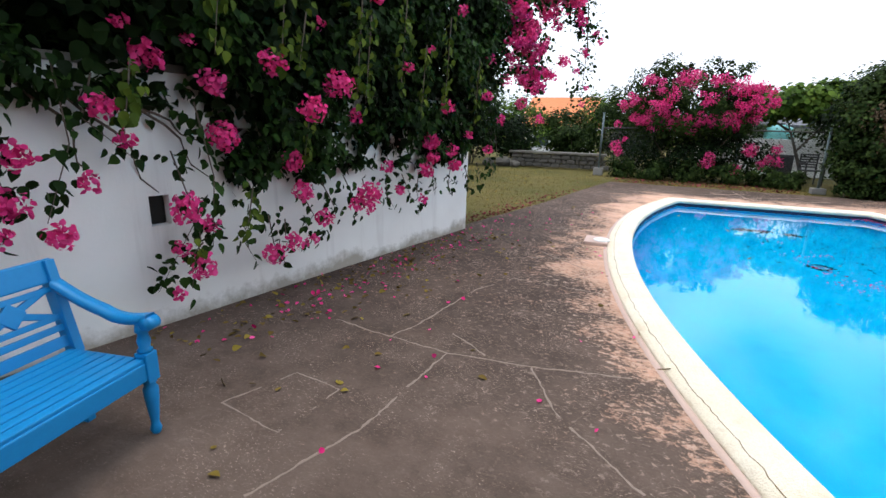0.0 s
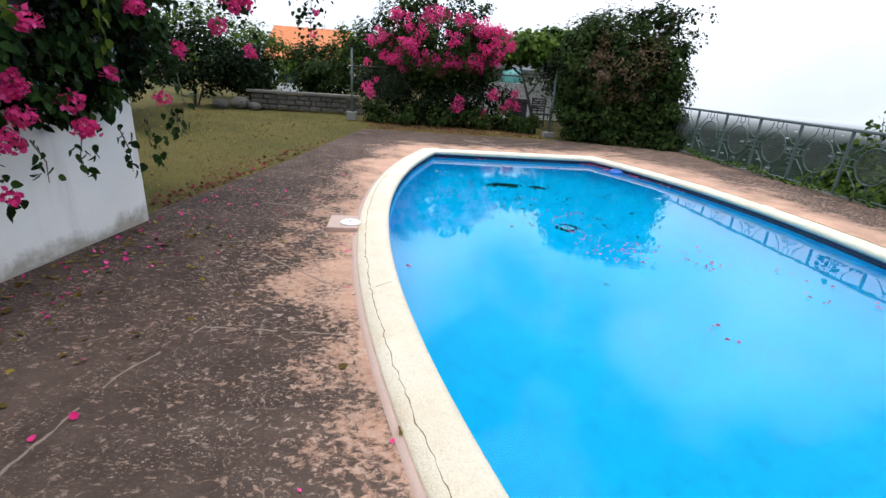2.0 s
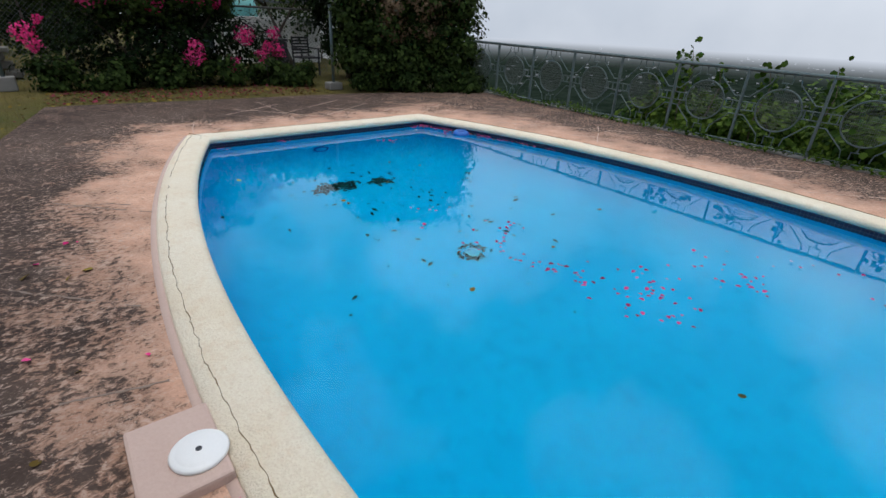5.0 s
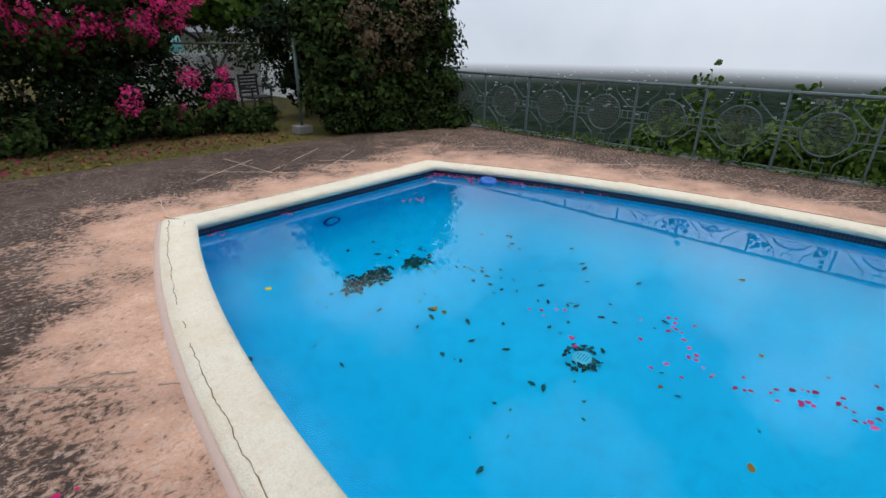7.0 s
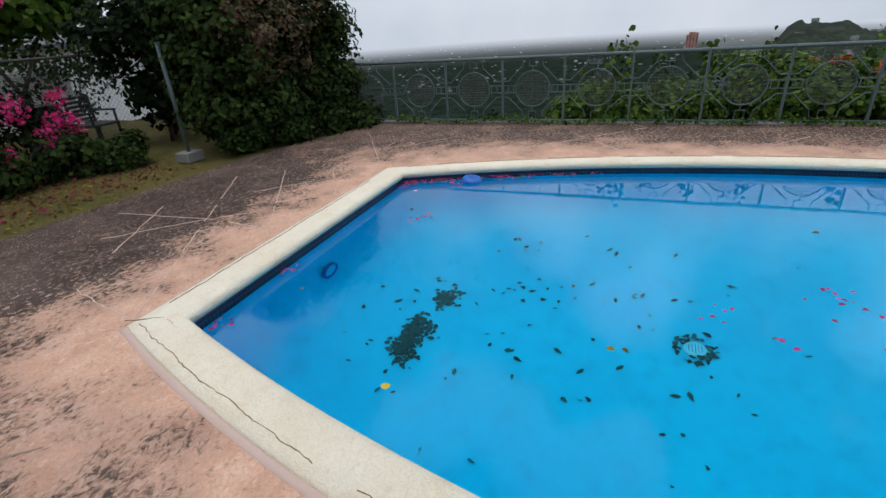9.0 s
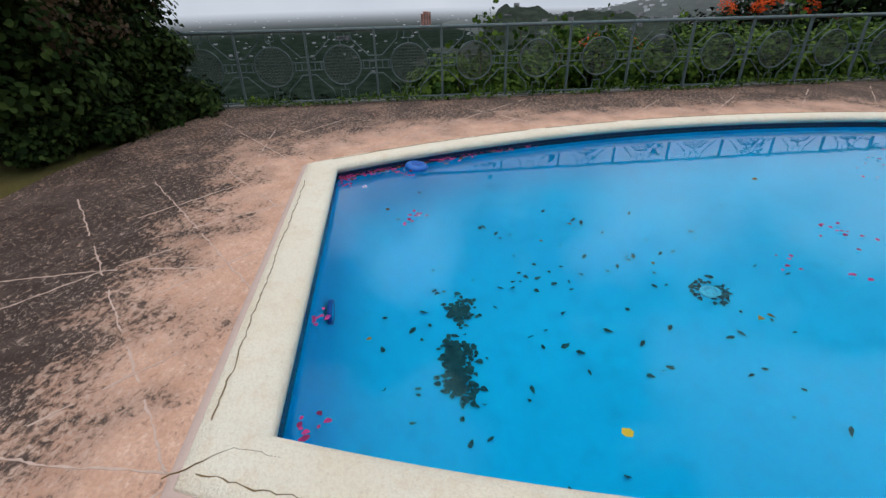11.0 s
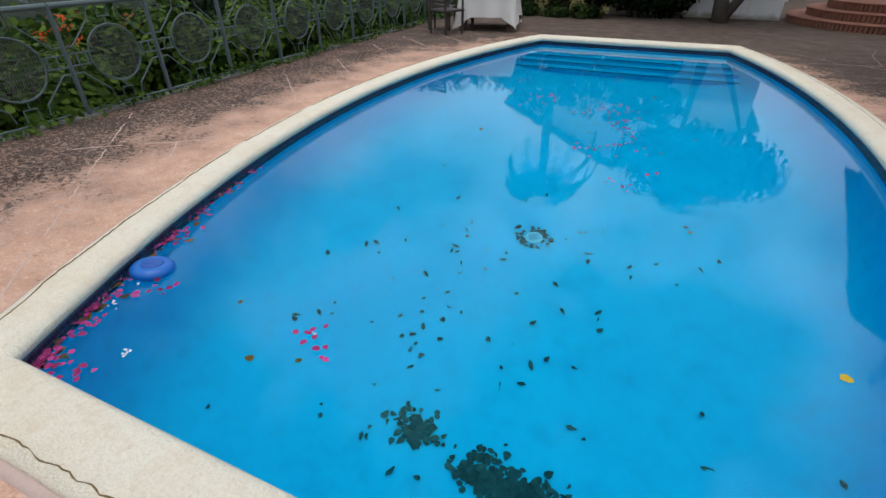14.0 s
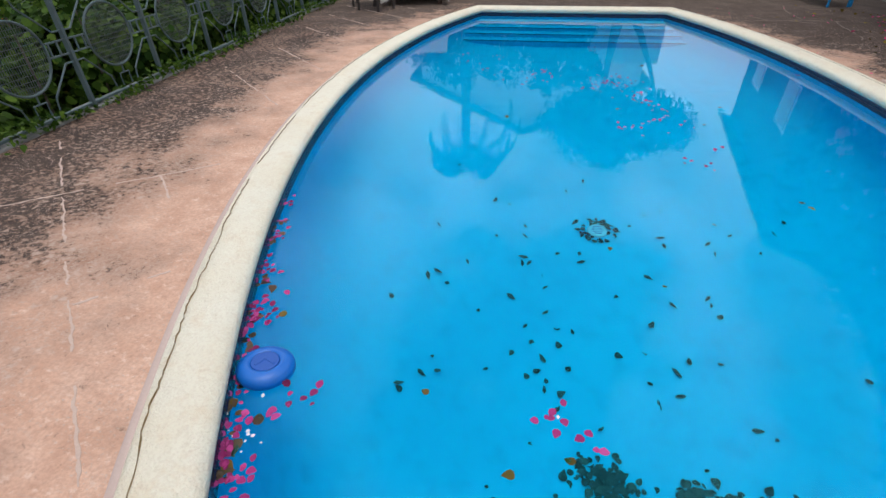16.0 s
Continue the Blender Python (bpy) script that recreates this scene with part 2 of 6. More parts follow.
def wall_material():
    k = Nodes("stained_white_render", 0.85, 0, 0.3)
    v = k.coords()
    xyz = k.n("ShaderNodeSeparateXYZ")
    k.link(v, xyz.inputs[0])
    big, fine = k.noise(v, 1.4, 6), k.noise(v, 30, 5)
    drips = k.noise(k.stretch(v, (5.0, 5.0, 0.5)), 1.0, 6)
    c = k.mix(k.ramp(big, (0.35, 0.0), (0.75, 0.6)), (0.84, 0.82, 0.78), (0.71, 0.685, 0.64))
    c = k.mix(k.ramp(drips, (0.55, 0.0), (0.75, 0.5)), c, (0.5, 0.46, 0.42))
    foot = k.math("ADD", xyz.outputs["Z"], k.math("MULTIPLY", k.noise(v, 3.5, 6, 0.7), -0.42))
    c = k.mix(k.ramp(k.math("ADD", foot, 0.4), (0.21, 0.85), (0.33, 0.0)), c, (0.3, 0.26, 0.2))
    k.colour(c).bump(k.math("ADD", fine, big), 0.25, 0.006)
    return k.m


def lawn_material():
    k = Nodes("dry_lawn", 0.95, 0, 0.1)
    v = k.coords()
    big, mid, fine = k.noise(v, 0.5, 5), k.noise(v, 4, 6), k.noise(v, 70, 4)
    c = k.mix(k.ramp(big, (0.35, 0.0), (0.65, 1.0)), (0.165, 0.13, 0.04), (0.075, 0.085, 0.02))
    c = k.mix(k.ramp(mid, (0.4, 0.0), (0.7, 0.6)), c, (0.14, 0.09, 0.04))
    c = k.mix(k.ramp(fine, (0.35, 0.7), (0.6, 0.0)), c, (0.06, 0.055, 0.02))
    k.colour(c).bump(k.math("ADD", fine, mid), 0.8, 0.03)
    return k.m


def pool_material():
    k = Nodes("blue_pool_paint", 0.8, 0, 0.02)
    v = k.coords()
    c = k.mix(k.ramp(k.noise(v, 0.8, 4), (0.3, 0.0), (0.7, 1.0)), (0.001, 0.42, 0.71), (0.001, 0.49, 0.79))
    c = k.mix(k.ramp(k.noise(v, 7, 6, 0.7), (0.5, 0.0), (0.72, 0.4)), c, (0.003, 0.25, 0.5))
    k.colour(c).bump(k.noise(v, 40, 4), 0.15, 0.004)
    return k.m


def water_material():
    k = Nodes("pool_water", 0.0, 0, 0.5)
    k.colour((0.2, 0.98, 1.0))
    k.b.inputs["Specular Tint"].default_value = (0.2, 0.95, 1.0, 1)
    k.b.inputs["Specular IOR Level"].default_value = 1.0
    k.b.inputs["Transmission Weight"].default_value = 1.0
    k.b.inputs["IOR"].default_value = 1.333
    v = k.coords()
    k.bump(k.math("ADD", k.noise(k.stretch(v, (1, 1.6, 1)), 5, 3, 0.5), k.math("MULTIPLY", k.noise(v, 1.3, 2), 1.5)), 0.028, 0.02)
    return k.m


M_DECK, M_COPING, M_WALL, M_LAWN = deck_material(), coping_material(), wall_material(), lawn_material()
M_POOL, M_WATER = pool_material(), water_material()
M_JOINT = simple("pale_mortar", (0.36, 0.245, 0.185), (0.66, 0.48, 0.385), 14, 0.9, bump=0.5)
M_JOINT_OLD = simple("dirty_mortar", (0.13, 0.095, 0.075), (0.34, 0.255, 0.2), 11, 0.9, bump=0.5)
M_CRACK = simple("dark_crack_filler", (0.10, 0.06, 0.018), (0.27, 0.17, 0.06), 30, 0.95)
M_TILE = simple("navy_glazed_tile", (0.004, 0.008, 0.028), (0.009, 0.02, 0.075), 20, 0.22)
M_GROUT = simple("grey_blue_grout", (0.03, 0.045, 0.08), (0.06, 0.08, 0.12), 20, 0.9)
M_IRON = simple("grey_green_painted_iron", (0.05, 0.078, 0.078), (0.115, 0.15, 0.147), 14, 0.5, bump=0.25)
M_WIRE = simple("galvanised_wire", (0.07, 0.08, 0.078), (0.14, 0.15, 0.145), 20, 0.6, 0.3)
M_RUST = simple("dark_rusted_iron", (0.03, 0.03, 0.028), (0.08, 0.07, 0.06), 12, 0.7)
M_MOSS = simple("mossy_wall_cap", (0.05, 0.045, 0.035), (0.24, 0.22, 0.19), 7, 0.95, bump=0.6)
M_CONC = simple("grey_concrete", (0.14, 0.13, 0.12), (0.28, 0.27, 0.245), 7, 0.95, bump=0.5)
M_PINKC = simple("pinkish_concrete", (0.46, 0.32, 0.26), (0.6, 0.45, 0.38), 7, 0.9, bump=0.5)
M_LID = simple("white_plastic_lid", (0.72, 0.72, 0.69), (0.84, 0.83, 0.8), 12, 0.4, bump=0.05)
M_BENCH = simple("glossy_blue_paint", (0.001, 0.175, 0.42), (0.002, 0.25, 0.55), 6, 0.42, bump=0.12, dist=0.002)
M_BARK = simple("brown_bark", (0.05, 0.038, 0.028), (0.14, 0.11, 0.085), 16, 0.95, bump=0.9, dist=0.02)
M_STEM = simple("woody_vine_stem", (0.06, 0.045, 0.03), (0.16, 0.12, 0.09), 20, 0.9, bump=0.5)
M_CLOTH = simple("white_linen", (0.6, 0.56, 0.51), (0.74, 0.69, 0.63), 5, 0.9, bump=0.1)
M_WICKER = simple("dark_brown_wicker", (0.025, 0.018, 0.014), (0.075, 0.055, 0.045), 30, 0.7, bump=0.9)
M_TWOOD = simple("dark_red_wood", (0.06, 0.03, 0.02), (0.12, 0.06, 0.04), 12, 0.5)
M_PLATE = simple("white_china", (0.8, 0.8, 0.8), (0.86, 0.86, 0.86), 10, 0.15, bump=0.0)
M_FLOAT = simple("blue_plastic", (0.002, 0.10, 0.40), (0.003, 0.135, 0.5), 8, 0.35, bump=0.05)
M_FLOAT_D = simple("dark_blue_plastic", (0.004, 0.06, 0.3), (0.006, 0.085, 0.38), 8, 0.4)
M_ROOF = simple("orange_clay_tile", (0.5, 0.14, 0.045), (0.68, 0.24, 0.09), 4, 0.85, bump=0.6, dist=0.03)
M_ROOFG = simple("dark_grey_shingle", (0.07, 0.07, 0.075), (0.14, 0.14, 0.15), 4, 0.85, bump=0.6, dist=0.03)
M_HOUSE = simple("off_white_house_paint", (0.66, 0.66, 0.64), (0.76, 0.76, 0.74), 1.5, 0.85, bump=0.2)
M_STONE = simple("grey_rubble_stone", (0.03, 0.027, 0.022), (0.16, 0.145, 0.125), 5, 0.95, bump=0.9, dist=0.02)
M_BLACK = simple("black_plastic", (0.012, 0.012, 0.014), (0.03, 0.03, 0.035), 10, 0.5)
M_HOLE_SHADE = simple("hole_shade", (0.01, 0.009, 0.008), (0.03, 0.026, 0.022), 10, 0.95)
M_BRICK_OLD = simple("worn_red_brick", (0.13, 0.045, 0.026), (0.36, 0.15, 0.09), 16, 0.9, bump=0.8)
M_TREAD = simple("dusty_terracotta_tread", (0.12, 0.06, 0.04), (0.26, 0.13, 0.085), 9, 0.9, bump=0.6)
M_WING = simple("dark_green_wing_wall", (0.006, 0.014, 0.004), (0.028, 0.05, 0.016), 5, 0.9, bump=1.0, dist=0.06)
M_GLASS = Nodes("window_glass", 0.05).colour((0.05, 0.07, 0.08)).m
M_TEAL = simple("teal_tank_paint", (0.08, 0.3, 0.28), (0.14, 0.4, 0.37), 5, 0.5)

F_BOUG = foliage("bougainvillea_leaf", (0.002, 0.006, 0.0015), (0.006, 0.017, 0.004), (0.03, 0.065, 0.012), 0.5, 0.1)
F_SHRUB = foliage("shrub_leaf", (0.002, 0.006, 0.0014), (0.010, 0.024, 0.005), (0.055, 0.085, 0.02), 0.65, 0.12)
F_GRAPE = foliage("broad_green_leaf", (0.008, 0.024, 0.003), (0.028, 0.068, 0.009), (0.13, 0.2, 0.028), through=0.25)
F_DRY = foliage("dry_brown_twig_leaf", (0.06, 0.04, 0.025), (0.11, 0.075, 0.045), (0.17, 0.12, 0.07))
# near black: for dark trees, and for shade painted into inner and lower leaves
F_DARK = foliage("dark_leaf_and_shade", (0.0015, 0.004, 0.001), (0.004, 0.009, 0.0025), (0.012, 0.026, 0.006), 0.6, 0.05)
F_BRACT = foliage("pink_bract", (0.56, 0.012, 0.12), (0.78, 0.035, 0.22), (0.88, 0.11, 0.34), 0.6, 0.3)
F_FLAME = foliage("orange_red_blossom", (0.6, 0.04, 0.01), (0.8, 0.09, 0.02), (0.85, 0.18, 0.04), 0.6, 0.3)
F_WHITE = foliage("white_blossom", (0.7, 0.68, 0.6), (0.8, 0.78, 0.7), (0.85, 0.83, 0.75), 0.6, 0.2)
F_WET = foliage("wet_floating_petal", (0.12, 0.012, 0.05), (0.32, 0.025, 0.13), (0.52, 0.08, 0.26), 0.5, 0.1)
F_FADED = foliage("faded_petal", (0.07, 0.025, 0.018), (0.14, 0.035, 0.035), (0.28, 0.04, 0.08), 0.8, 0.1)
F_FALLEN = foliage("fallen_leaf", (0.04, 0.024, 0.01), (0.12, 0.07, 0.02), (0.27, 0.2, 0.035), 0.7, 0.1)
F_YELLOW = foliage("yellow_leaf", (0.45, 0.3, 0.02), (0.55, 0.38, 0.03), (0.62, 0.45, 0.05), 0.6, 0.1)
# dark rotting leaves; the teal veil of the water above is painted into them
F_SUNK = foliage("water_tinted_rotting_leaf", (0.008, 0.028, 0.034), (0.016, 0.055, 0.065), (0.04, 0.1, 0.1), 0.9, 0.0)
F_YOUNG = foliage("young_leaf", (0.01, 0.028, 0.005), (0.035, 0.07, 0.01), (0.13, 0.17, 0.02), 0.5, 0.2)
F_PALM = foliage("palm_frond", (0.02, 0.05, 0.012), (0.04, 0.09, 0.02), (0.09, 0.15, 0.04))


# ---------------------------------------------------------------- building helpers
def mesh_of(name, verts, faces):
    me = bpy.data.meshes.new(name)
    me.from_pydata([tuple(v) for v in verts], [], [tuple(f) for f in faces])
    me.update()
    return me


def obj(name, data, material, parent=None, label="", smooth=False):
    """One mesh object from a bmesh or a mesh."""
    if isinstance(data, bmesh.types.BMesh):
        me = bpy.data.meshes.new(name)
        data.normal_update()
        data.to_mesh(me)
        data.free()
    else:
        me = data
    if smooth:
        me.polygons.foreach_set("use_smooth", np.ones(len(me.polygons), bool))
    if not me.materials:
        me.materials.append(material)
    o = new(name, me)
    if parent is not None:
        o.parent = parent
    if label:
        o["label"] = label
    return o


def part(name, data, material, parent, label="", smooth=False):
    return obj(name, data, material, parent, label, smooth)


def thing(name, m, label, category, group="", kind=""):
    e = new(name)
    e.empty_display_size = 0.1
    e.matrix_basis = m
    return tagged(e, label, category, group, kind)


def box(bm, c, size, rot=None, bevel=0.0, seg=2):
    r = bmesh.ops.create_cube(bm, size=1.0)
    vs = r["verts"]
    bmesh.ops.scale(bm, vec=size, verts=vs)
    if bevel:
        es = list({e for v in vs for e in v.link_edges})
        out = bmesh.ops.bevel(bm, geom=es, offset=bevel, segments=seg, affect="EDGES", profile=0.6)
        vs = list({v for f in out["faces"] for v in f.verts} | {v for v in vs if v.is_valid})
    if rot is not None:
        bmesh.ops.rotate(bm, cent=(0, 0, 0), matrix=rot, verts=vs)
    bmesh.ops.translate(bm, vec=c, verts=vs)
    return vs


def boxes(*items, bevel=0.0):
    bm = bmesh.new()
    for it in items:
        box(bm, *it, bevel=bevel)
    return bm


def lathe(bm, profile, n=20, m=Matrix()):
    """A turned shape: radius and height pairs round z."""
    rings = [[bm.verts.new(m @ Vector((r * math.cos(2 * math.pi * i / n), r * math.sin(2 * math.pi * i / n), z))) for i in range(n)] for r, z in profile]
    for a, b in zip(rings, rings[1:]):
        for i in range(n):
            bm.faces.new((a[i], a[(i + 1) % n], b[(i + 1) % n], b[i]))
    bm.faces.new(rings[-1])
    bm.faces.new(rings[0][::-1])
    return bm


def tube(bm, pts, radius, n=6, closed=False):
    """A round rod along points; radius a number or one for each point."""
    pts = [Vector(p) for p in pts]
    k = len(pts)
    rad = [float(r) for r in radius] if hasattr(radius, "__len__") else [radius] * k
    rings = []
    for i, p in enumerate(pts):
        a, b = pts[(i - 1) % k] if closed or i else p, pts[(i + 1) % k] if closed or i < k - 1 else p
        d = (b - a).normalized()
        up = Vector((0, 0, 1)) if abs(d.z) < 0.9 else Vector((1, 0, 0))
        s = d.cross(up).normalized()
        t = s.cross(d)
        rings.append([bm.verts.new(p + rad[i] * (math.cos(2 * math.pi * j / n) * s + math.sin(2 * math.pi * j / n) * t)) for j in range(n)])
    for i in range(k if closed else k - 1):
        a, b = rings[i], rings[(i + 1) % k]
        for j in range(n):
            bm.faces.new((a[j], a[(j + 1) % n], b[(j + 1) % n], b[j]))
    if not closed:
        bm.faces.new(rings[0][::-1])
        bm.faces.new(rings[-1])
    return bm


def ribbon(pts, width, z, wobble=0.0, rng=None, gaps=0.0):
    """A thin flat strip that lies along points of the floor, 4 mm thick."""
    rng = rng or random.Random(1)
    P = []
    for (a, b) in zip(pts, pts[1:]):
        L = math.dist(a, b)
        k = max(2, int(L / 0.026))
        P += [(a[0] + (b[0] - a[0]) * i / k, a[1] + (b[1] - a[1]) * i / k) for i in range(k)]
    P.append(pts[-1])
    bm = bmesh.new()
    prev, off, hole = None, 0.0, 0
    for i, p in enumerate(P):
        hole = hole - 1 if hole else (rng.randint(2, 7) if rng.random() < gaps else 0)
        if hole:
            prev = None
            continue
        q, r = P[max(0, i - 1)], P[min(len(P) - 1, i + 1)]
        d = Vector((r[0] - q[0], r[1] - q[1], 0)).normalized()
        s = Vector((-d.y, d.x, 0))
        off = 0.6 * off + rng.uniform(-wobble, wobble)
        w = width * rng.uniform(0.3, 1.2) / 2
        c = Vector((p[0], p[1], z)) + s * off
        row = [bm.verts.new(c - s * w - Vector((0, 0, 0.006))), bm.verts.new(c - s * w * 0.7), bm.verts.new(c + s * w * 0.7), bm.verts.new(c + s * w - Vector((0, 0, 0.006)))]
        if prev:
            for j in range(3):
                bm.faces.new((prev[j], row[j], row[j + 1], prev[j + 1]))
        prev = row
    return bm


# leaf shapes: points and triangles, one unit long
LEAF = (np.array([(0, 0, 0), (-0.24, 0.06, 0.05), (0.24, 0.06, 0.05), (-0.37, 0.28, 0.08), (0.37, 0.28, 0.08), (0, 0.42, -0.03), (-0.31, 0.54, 0.05), (0.31, 0.54, 0.05), (-0.15, 0.8, 0.0), (0.15, 0.8, 0.0), (0, 1, -0.12)]),
        np.array([(0, 5, 1), (0, 2, 5), (1, 5, 3), (2, 4, 5), (3, 5, 6), (4, 7, 5), (6, 5, 8), (7, 9, 5), (5, 10, 8), (5, 9, 10)]))
ROUND = (np.array([(0, 0, 0), (-0.42, 0.22, 0.05), (0.42, 0.22, 0.05), (-0.46, 0.62, 0.0), (0.46, 0.62, 0.0), (0, 0.98, -0.08), (0, 0.5, -0.03)]),
         np.array([(0, 6, 1), (0, 2, 6), (1, 6, 3), (2, 4, 6), (3, 6, 5), (4, 5, 6)]))
BRACT = (np.array([(0, 0, 0), (-0.3, 0.18, 0.1), (0.3, 0.18, 0.1), (-0.4, 0.5, 0.2), (0.4, 0.5, 0.2), (0, 0.5, 0.02), (-0.22, 0.82, 0.16), (0.22, 0.82, 0.16), (0, 1, 0.1)]),
         np.array([(0, 5, 1), (0, 2, 5), (1, 5, 3), (2, 4, 5), (3, 5, 6), (4, 7, 5), (6, 5, 8), (7, 8, 5)]))


def scatter(name, shape, P, N, size, spin=None, rng=None):
    """One mesh of many leaves: places P, the ways they face N, their lengths."""
    rng = rng or np.random.default_rng(3)
    T, Fc = shape
    P, N = np.asarray(P, float), np.asarray(N, float)
    k = len(P)
    N = N / (np.linalg.norm(N, axis=1, keepdims=True) + 1e-9)
    ref = rng.normal(size=(k, 3)) if spin is None else np.broadcast_to(np.asarray(spin, float), (k, 3)) + rng.normal(size=(k, 3)) * 0.45
    A = ref - (ref * N).sum(1, keepdims=True) * N
    A /= np.linalg.norm(A, axis=1, keepdims=True) + 1e-9
    S = np.cross(A, N)
    size = np.broadcast_to(np.asarray(size, float), (k,))[:, None, None]
    V = P[:, None, :] + size * (T[None, :, 0:1] * S[:, None, :] + T[None, :, 1:2] * A[:, None, :] + T[None, :, 2:3] * N[:, None, :])
    V = V.reshape(-1, 3)
    tri = (Fc[None] + (np.arange(k) * len(T))[:, None, None]).reshape(-1, 3)
    me = bpy.data.meshes.new(name)
    me.vertices.add(len(V))
    me.vertices.foreach_set("co", V.ravel())
    me.loops.add(tri.size)
    me.loops.foreach_set("vertex_index", tri.ravel())
    me.polygons.add(len(tri))
    me.polygons.foreach_set("loop_start", np.arange(0, tri.size, 3))
    me.polygons.foreach_set("loop_total", np.full(len(tri), 3))
    me.update(calc_edges=True)
    return me


def ball_points(rng, centre, radii, k, shell=0.45):
    """Places in an ellipsoid, more of them near its skin, and the ways out."""
    d = rng.normal(size=(k, 3))
    d /= np.linalg.norm(d, axis=1, keepdims=True)
    r = 1 - shell * rng.random((k, 1)) ** 1.5
    return np.asarray(centre) + d * r * np.asarray(radii), d


def clumped(rng, centre, radii, clumps, per, clump_r, floor=None, squash=0.8):
    """Leaves gathered in clumps over an uneven crown."""
    C, D = ball_points(rng, centre, radii, clumps, 0.5)
    cr = clump_r * rng.uniform(0.6, 1.4, (clumps, 1))
    d = rng.normal(size=(clumps, per, 3))
    d /= np.linalg.norm(d, axis=2, keepdims=True)
    r = rng.random((clumps, per, 1)) ** 0.5
    P = C[:, None] + d * r * cr[:, None] * np.array([1, 1, squash])
    N = d * 0.6 + D[:, None] * 0.7 + np.array([0, 0, 0.5]) + rng.normal(size=d.shape) * 0.35
    P, N = P.reshape(-1, 3), N.reshape(-1, 3)
    if floor is not None:
        keep = P[:, 2] > floor
        P, N = P[keep], N[keep]
    return P, N


# ---------------------------------------------------------------- pool
WATER_Z, FLOOR_Z = -0.1, -1.39


def pool_outline(off=0.0, n=48):
    """The pool's outline, wider by off, anticlockwise from the corner by the steps; four runs."""
    y0, y1 = POOL_Y - POOL_H - off, POOL_Y + POOL_H + off * (0.88 if off > 0 else 1)

    def xr(y):
        return CR[0] + math.sqrt((RR + off * (0.76 if off > 0 else 1)) ** 2 - (y - POOL_Y) ** 2)

    def xl(y):
        return CL[0] - math.sqrt((RL + off * (0.84 if off > 0 else 1)) ** 2 - (y - POOL_Y) ** 2)
    pts = []
    ys = [y0 + (y1 - y0) * i / n for i in range(n + 1)]
    pts += [(xr(y), y) for y in ys]
    m = 14
    pts += [(xr(y1) + (xl(y1) - xr(y1)) * i / m, y1) for i in range(1, m)]
    pts += [(xl(y), y) for y in reversed(ys)]
    pts += [(xl(y0) + (xr(y0) - xl(y0)) * i / m, y0) for i in range(1, m)]
    return pts


def strip_round(profile, n=48):
    """A shape swept round the pool: pairs of offset and height."""
    bm = bmesh.new()
    rings = [[bm.verts.new((x, y, z)) for x, y in pool_outline(o, n)] for o, z in profile]
    for a, b in zip(rings, rings[1:]):
        k = len(a)
        for i in range(k):
            bm.faces.new((a[i], b[i], b[(i + 1) % k], a[(i + 1) % k]))
    return bm


def poly_sheet(outer, inner, z):
    bm = bmesh.new()
    es = []
    for loop in (outer, inner):
        if not loop:
            continue
        vs = [bm.verts.new((x, y, z)) for x, y in loop]
        es += [bm.edges.new((vs[i], vs[(i + 1) % len(vs)])) for i in range(len(vs))]
    bmesh.ops.triangle_fill(bm, use_beauty=True, use_dissolve=False, edges=es, normal=(0, 0, 1))
    for f in bm.faces:
        if f.normal.z < 0:
            f.normal_flip()
    return bm


# shell: walls, floor, the curb behind the tiles
pool = thing("pool_shell", Matrix(), "blue-painted concrete swimming pool with bowed sides", "pool", kind="structure")
COVE = [(0.012, -0.0), (0.012, -0.45), (0.03, -0.72), (0.09, -0.95), (0.2, -1.13), (0.36, -1.26), (0.58, -1.345), (0.82, -1.38), (1.0, FLOOR_Z)]


def bed(x, y):
    """Height of the pool floor, which rises to the walls in a wide cove."""
    inside = -max(math.hypot(x - CL[0], y - CL[1]) - RL, math.hypot(x - CR[0], y - CR[1]) - RR, abs(y - POOL_Y) - POOL_H)
    return float(np.interp(inside, [c[0] for c in COVE], [c[1] for c in COVE]))


bm = strip_round([(-o, z) for o, z in COVE])
part("pool_wall", bm, M_POOL, pool, smooth=True)
bm = poly_sheet(pool_outline(-0.995), None, FLOOR_Z)
part("pool_floor", bm, M_POOL, pool)
for i in range(4):
    y_in = 2.03 + 0.23 * (i + 1)
    z_top = -0.33 - 0.24 * i
    bm = bmesh.new()
    w = 1.62 + 0.09 * i
    box(bm, (2.36, (1.96 + y_in) / 2, (z_top + FLOOR_Z) / 2), (2 * w, y_in - 1.96, z_top - FLOOR_Z), bevel=0.02)
    part("pool_step", bm, M_POOL, pool)
    bm = boxes(((2.36, y_in + 0.001, z_top - 0.03), (2 * w - 0.05, 0.012, 0.035)))
    part("step_edge", bm, M_TILE, pool, "dark tiled nosing")

water = obj("water", poly_sheet(pool_outline(-0.013), None, WATER_Z), M_WATER)
water.visible_shadow = False
tagged(water, "clear still pool water reflecting sky and trees", "water", kind="structure")

# underwater lamp on the deep end wall, and the main drain
lamp = thing("pool_lamp", pose(2.15, 11.05, -0.72, 90, 0, 0), "round underwater lamp with a dark rim on the pool wall", "pool lamp")
part("rim", lathe(bmesh.new(), [(0.088, 0.0), (0.11, 0.0), (0.11, 0.03), (0.088, 0.03), (0.088, 0.0)], 28), M_FLOAT_D, lamp, smooth=True)
part("lens", lathe(bmesh.new(), [(0.001, 0.0), (0.087, 0.0), (0.08, 0.028), (0.001, 0.036)], 28), M_POOL, lamp, smooth=True)
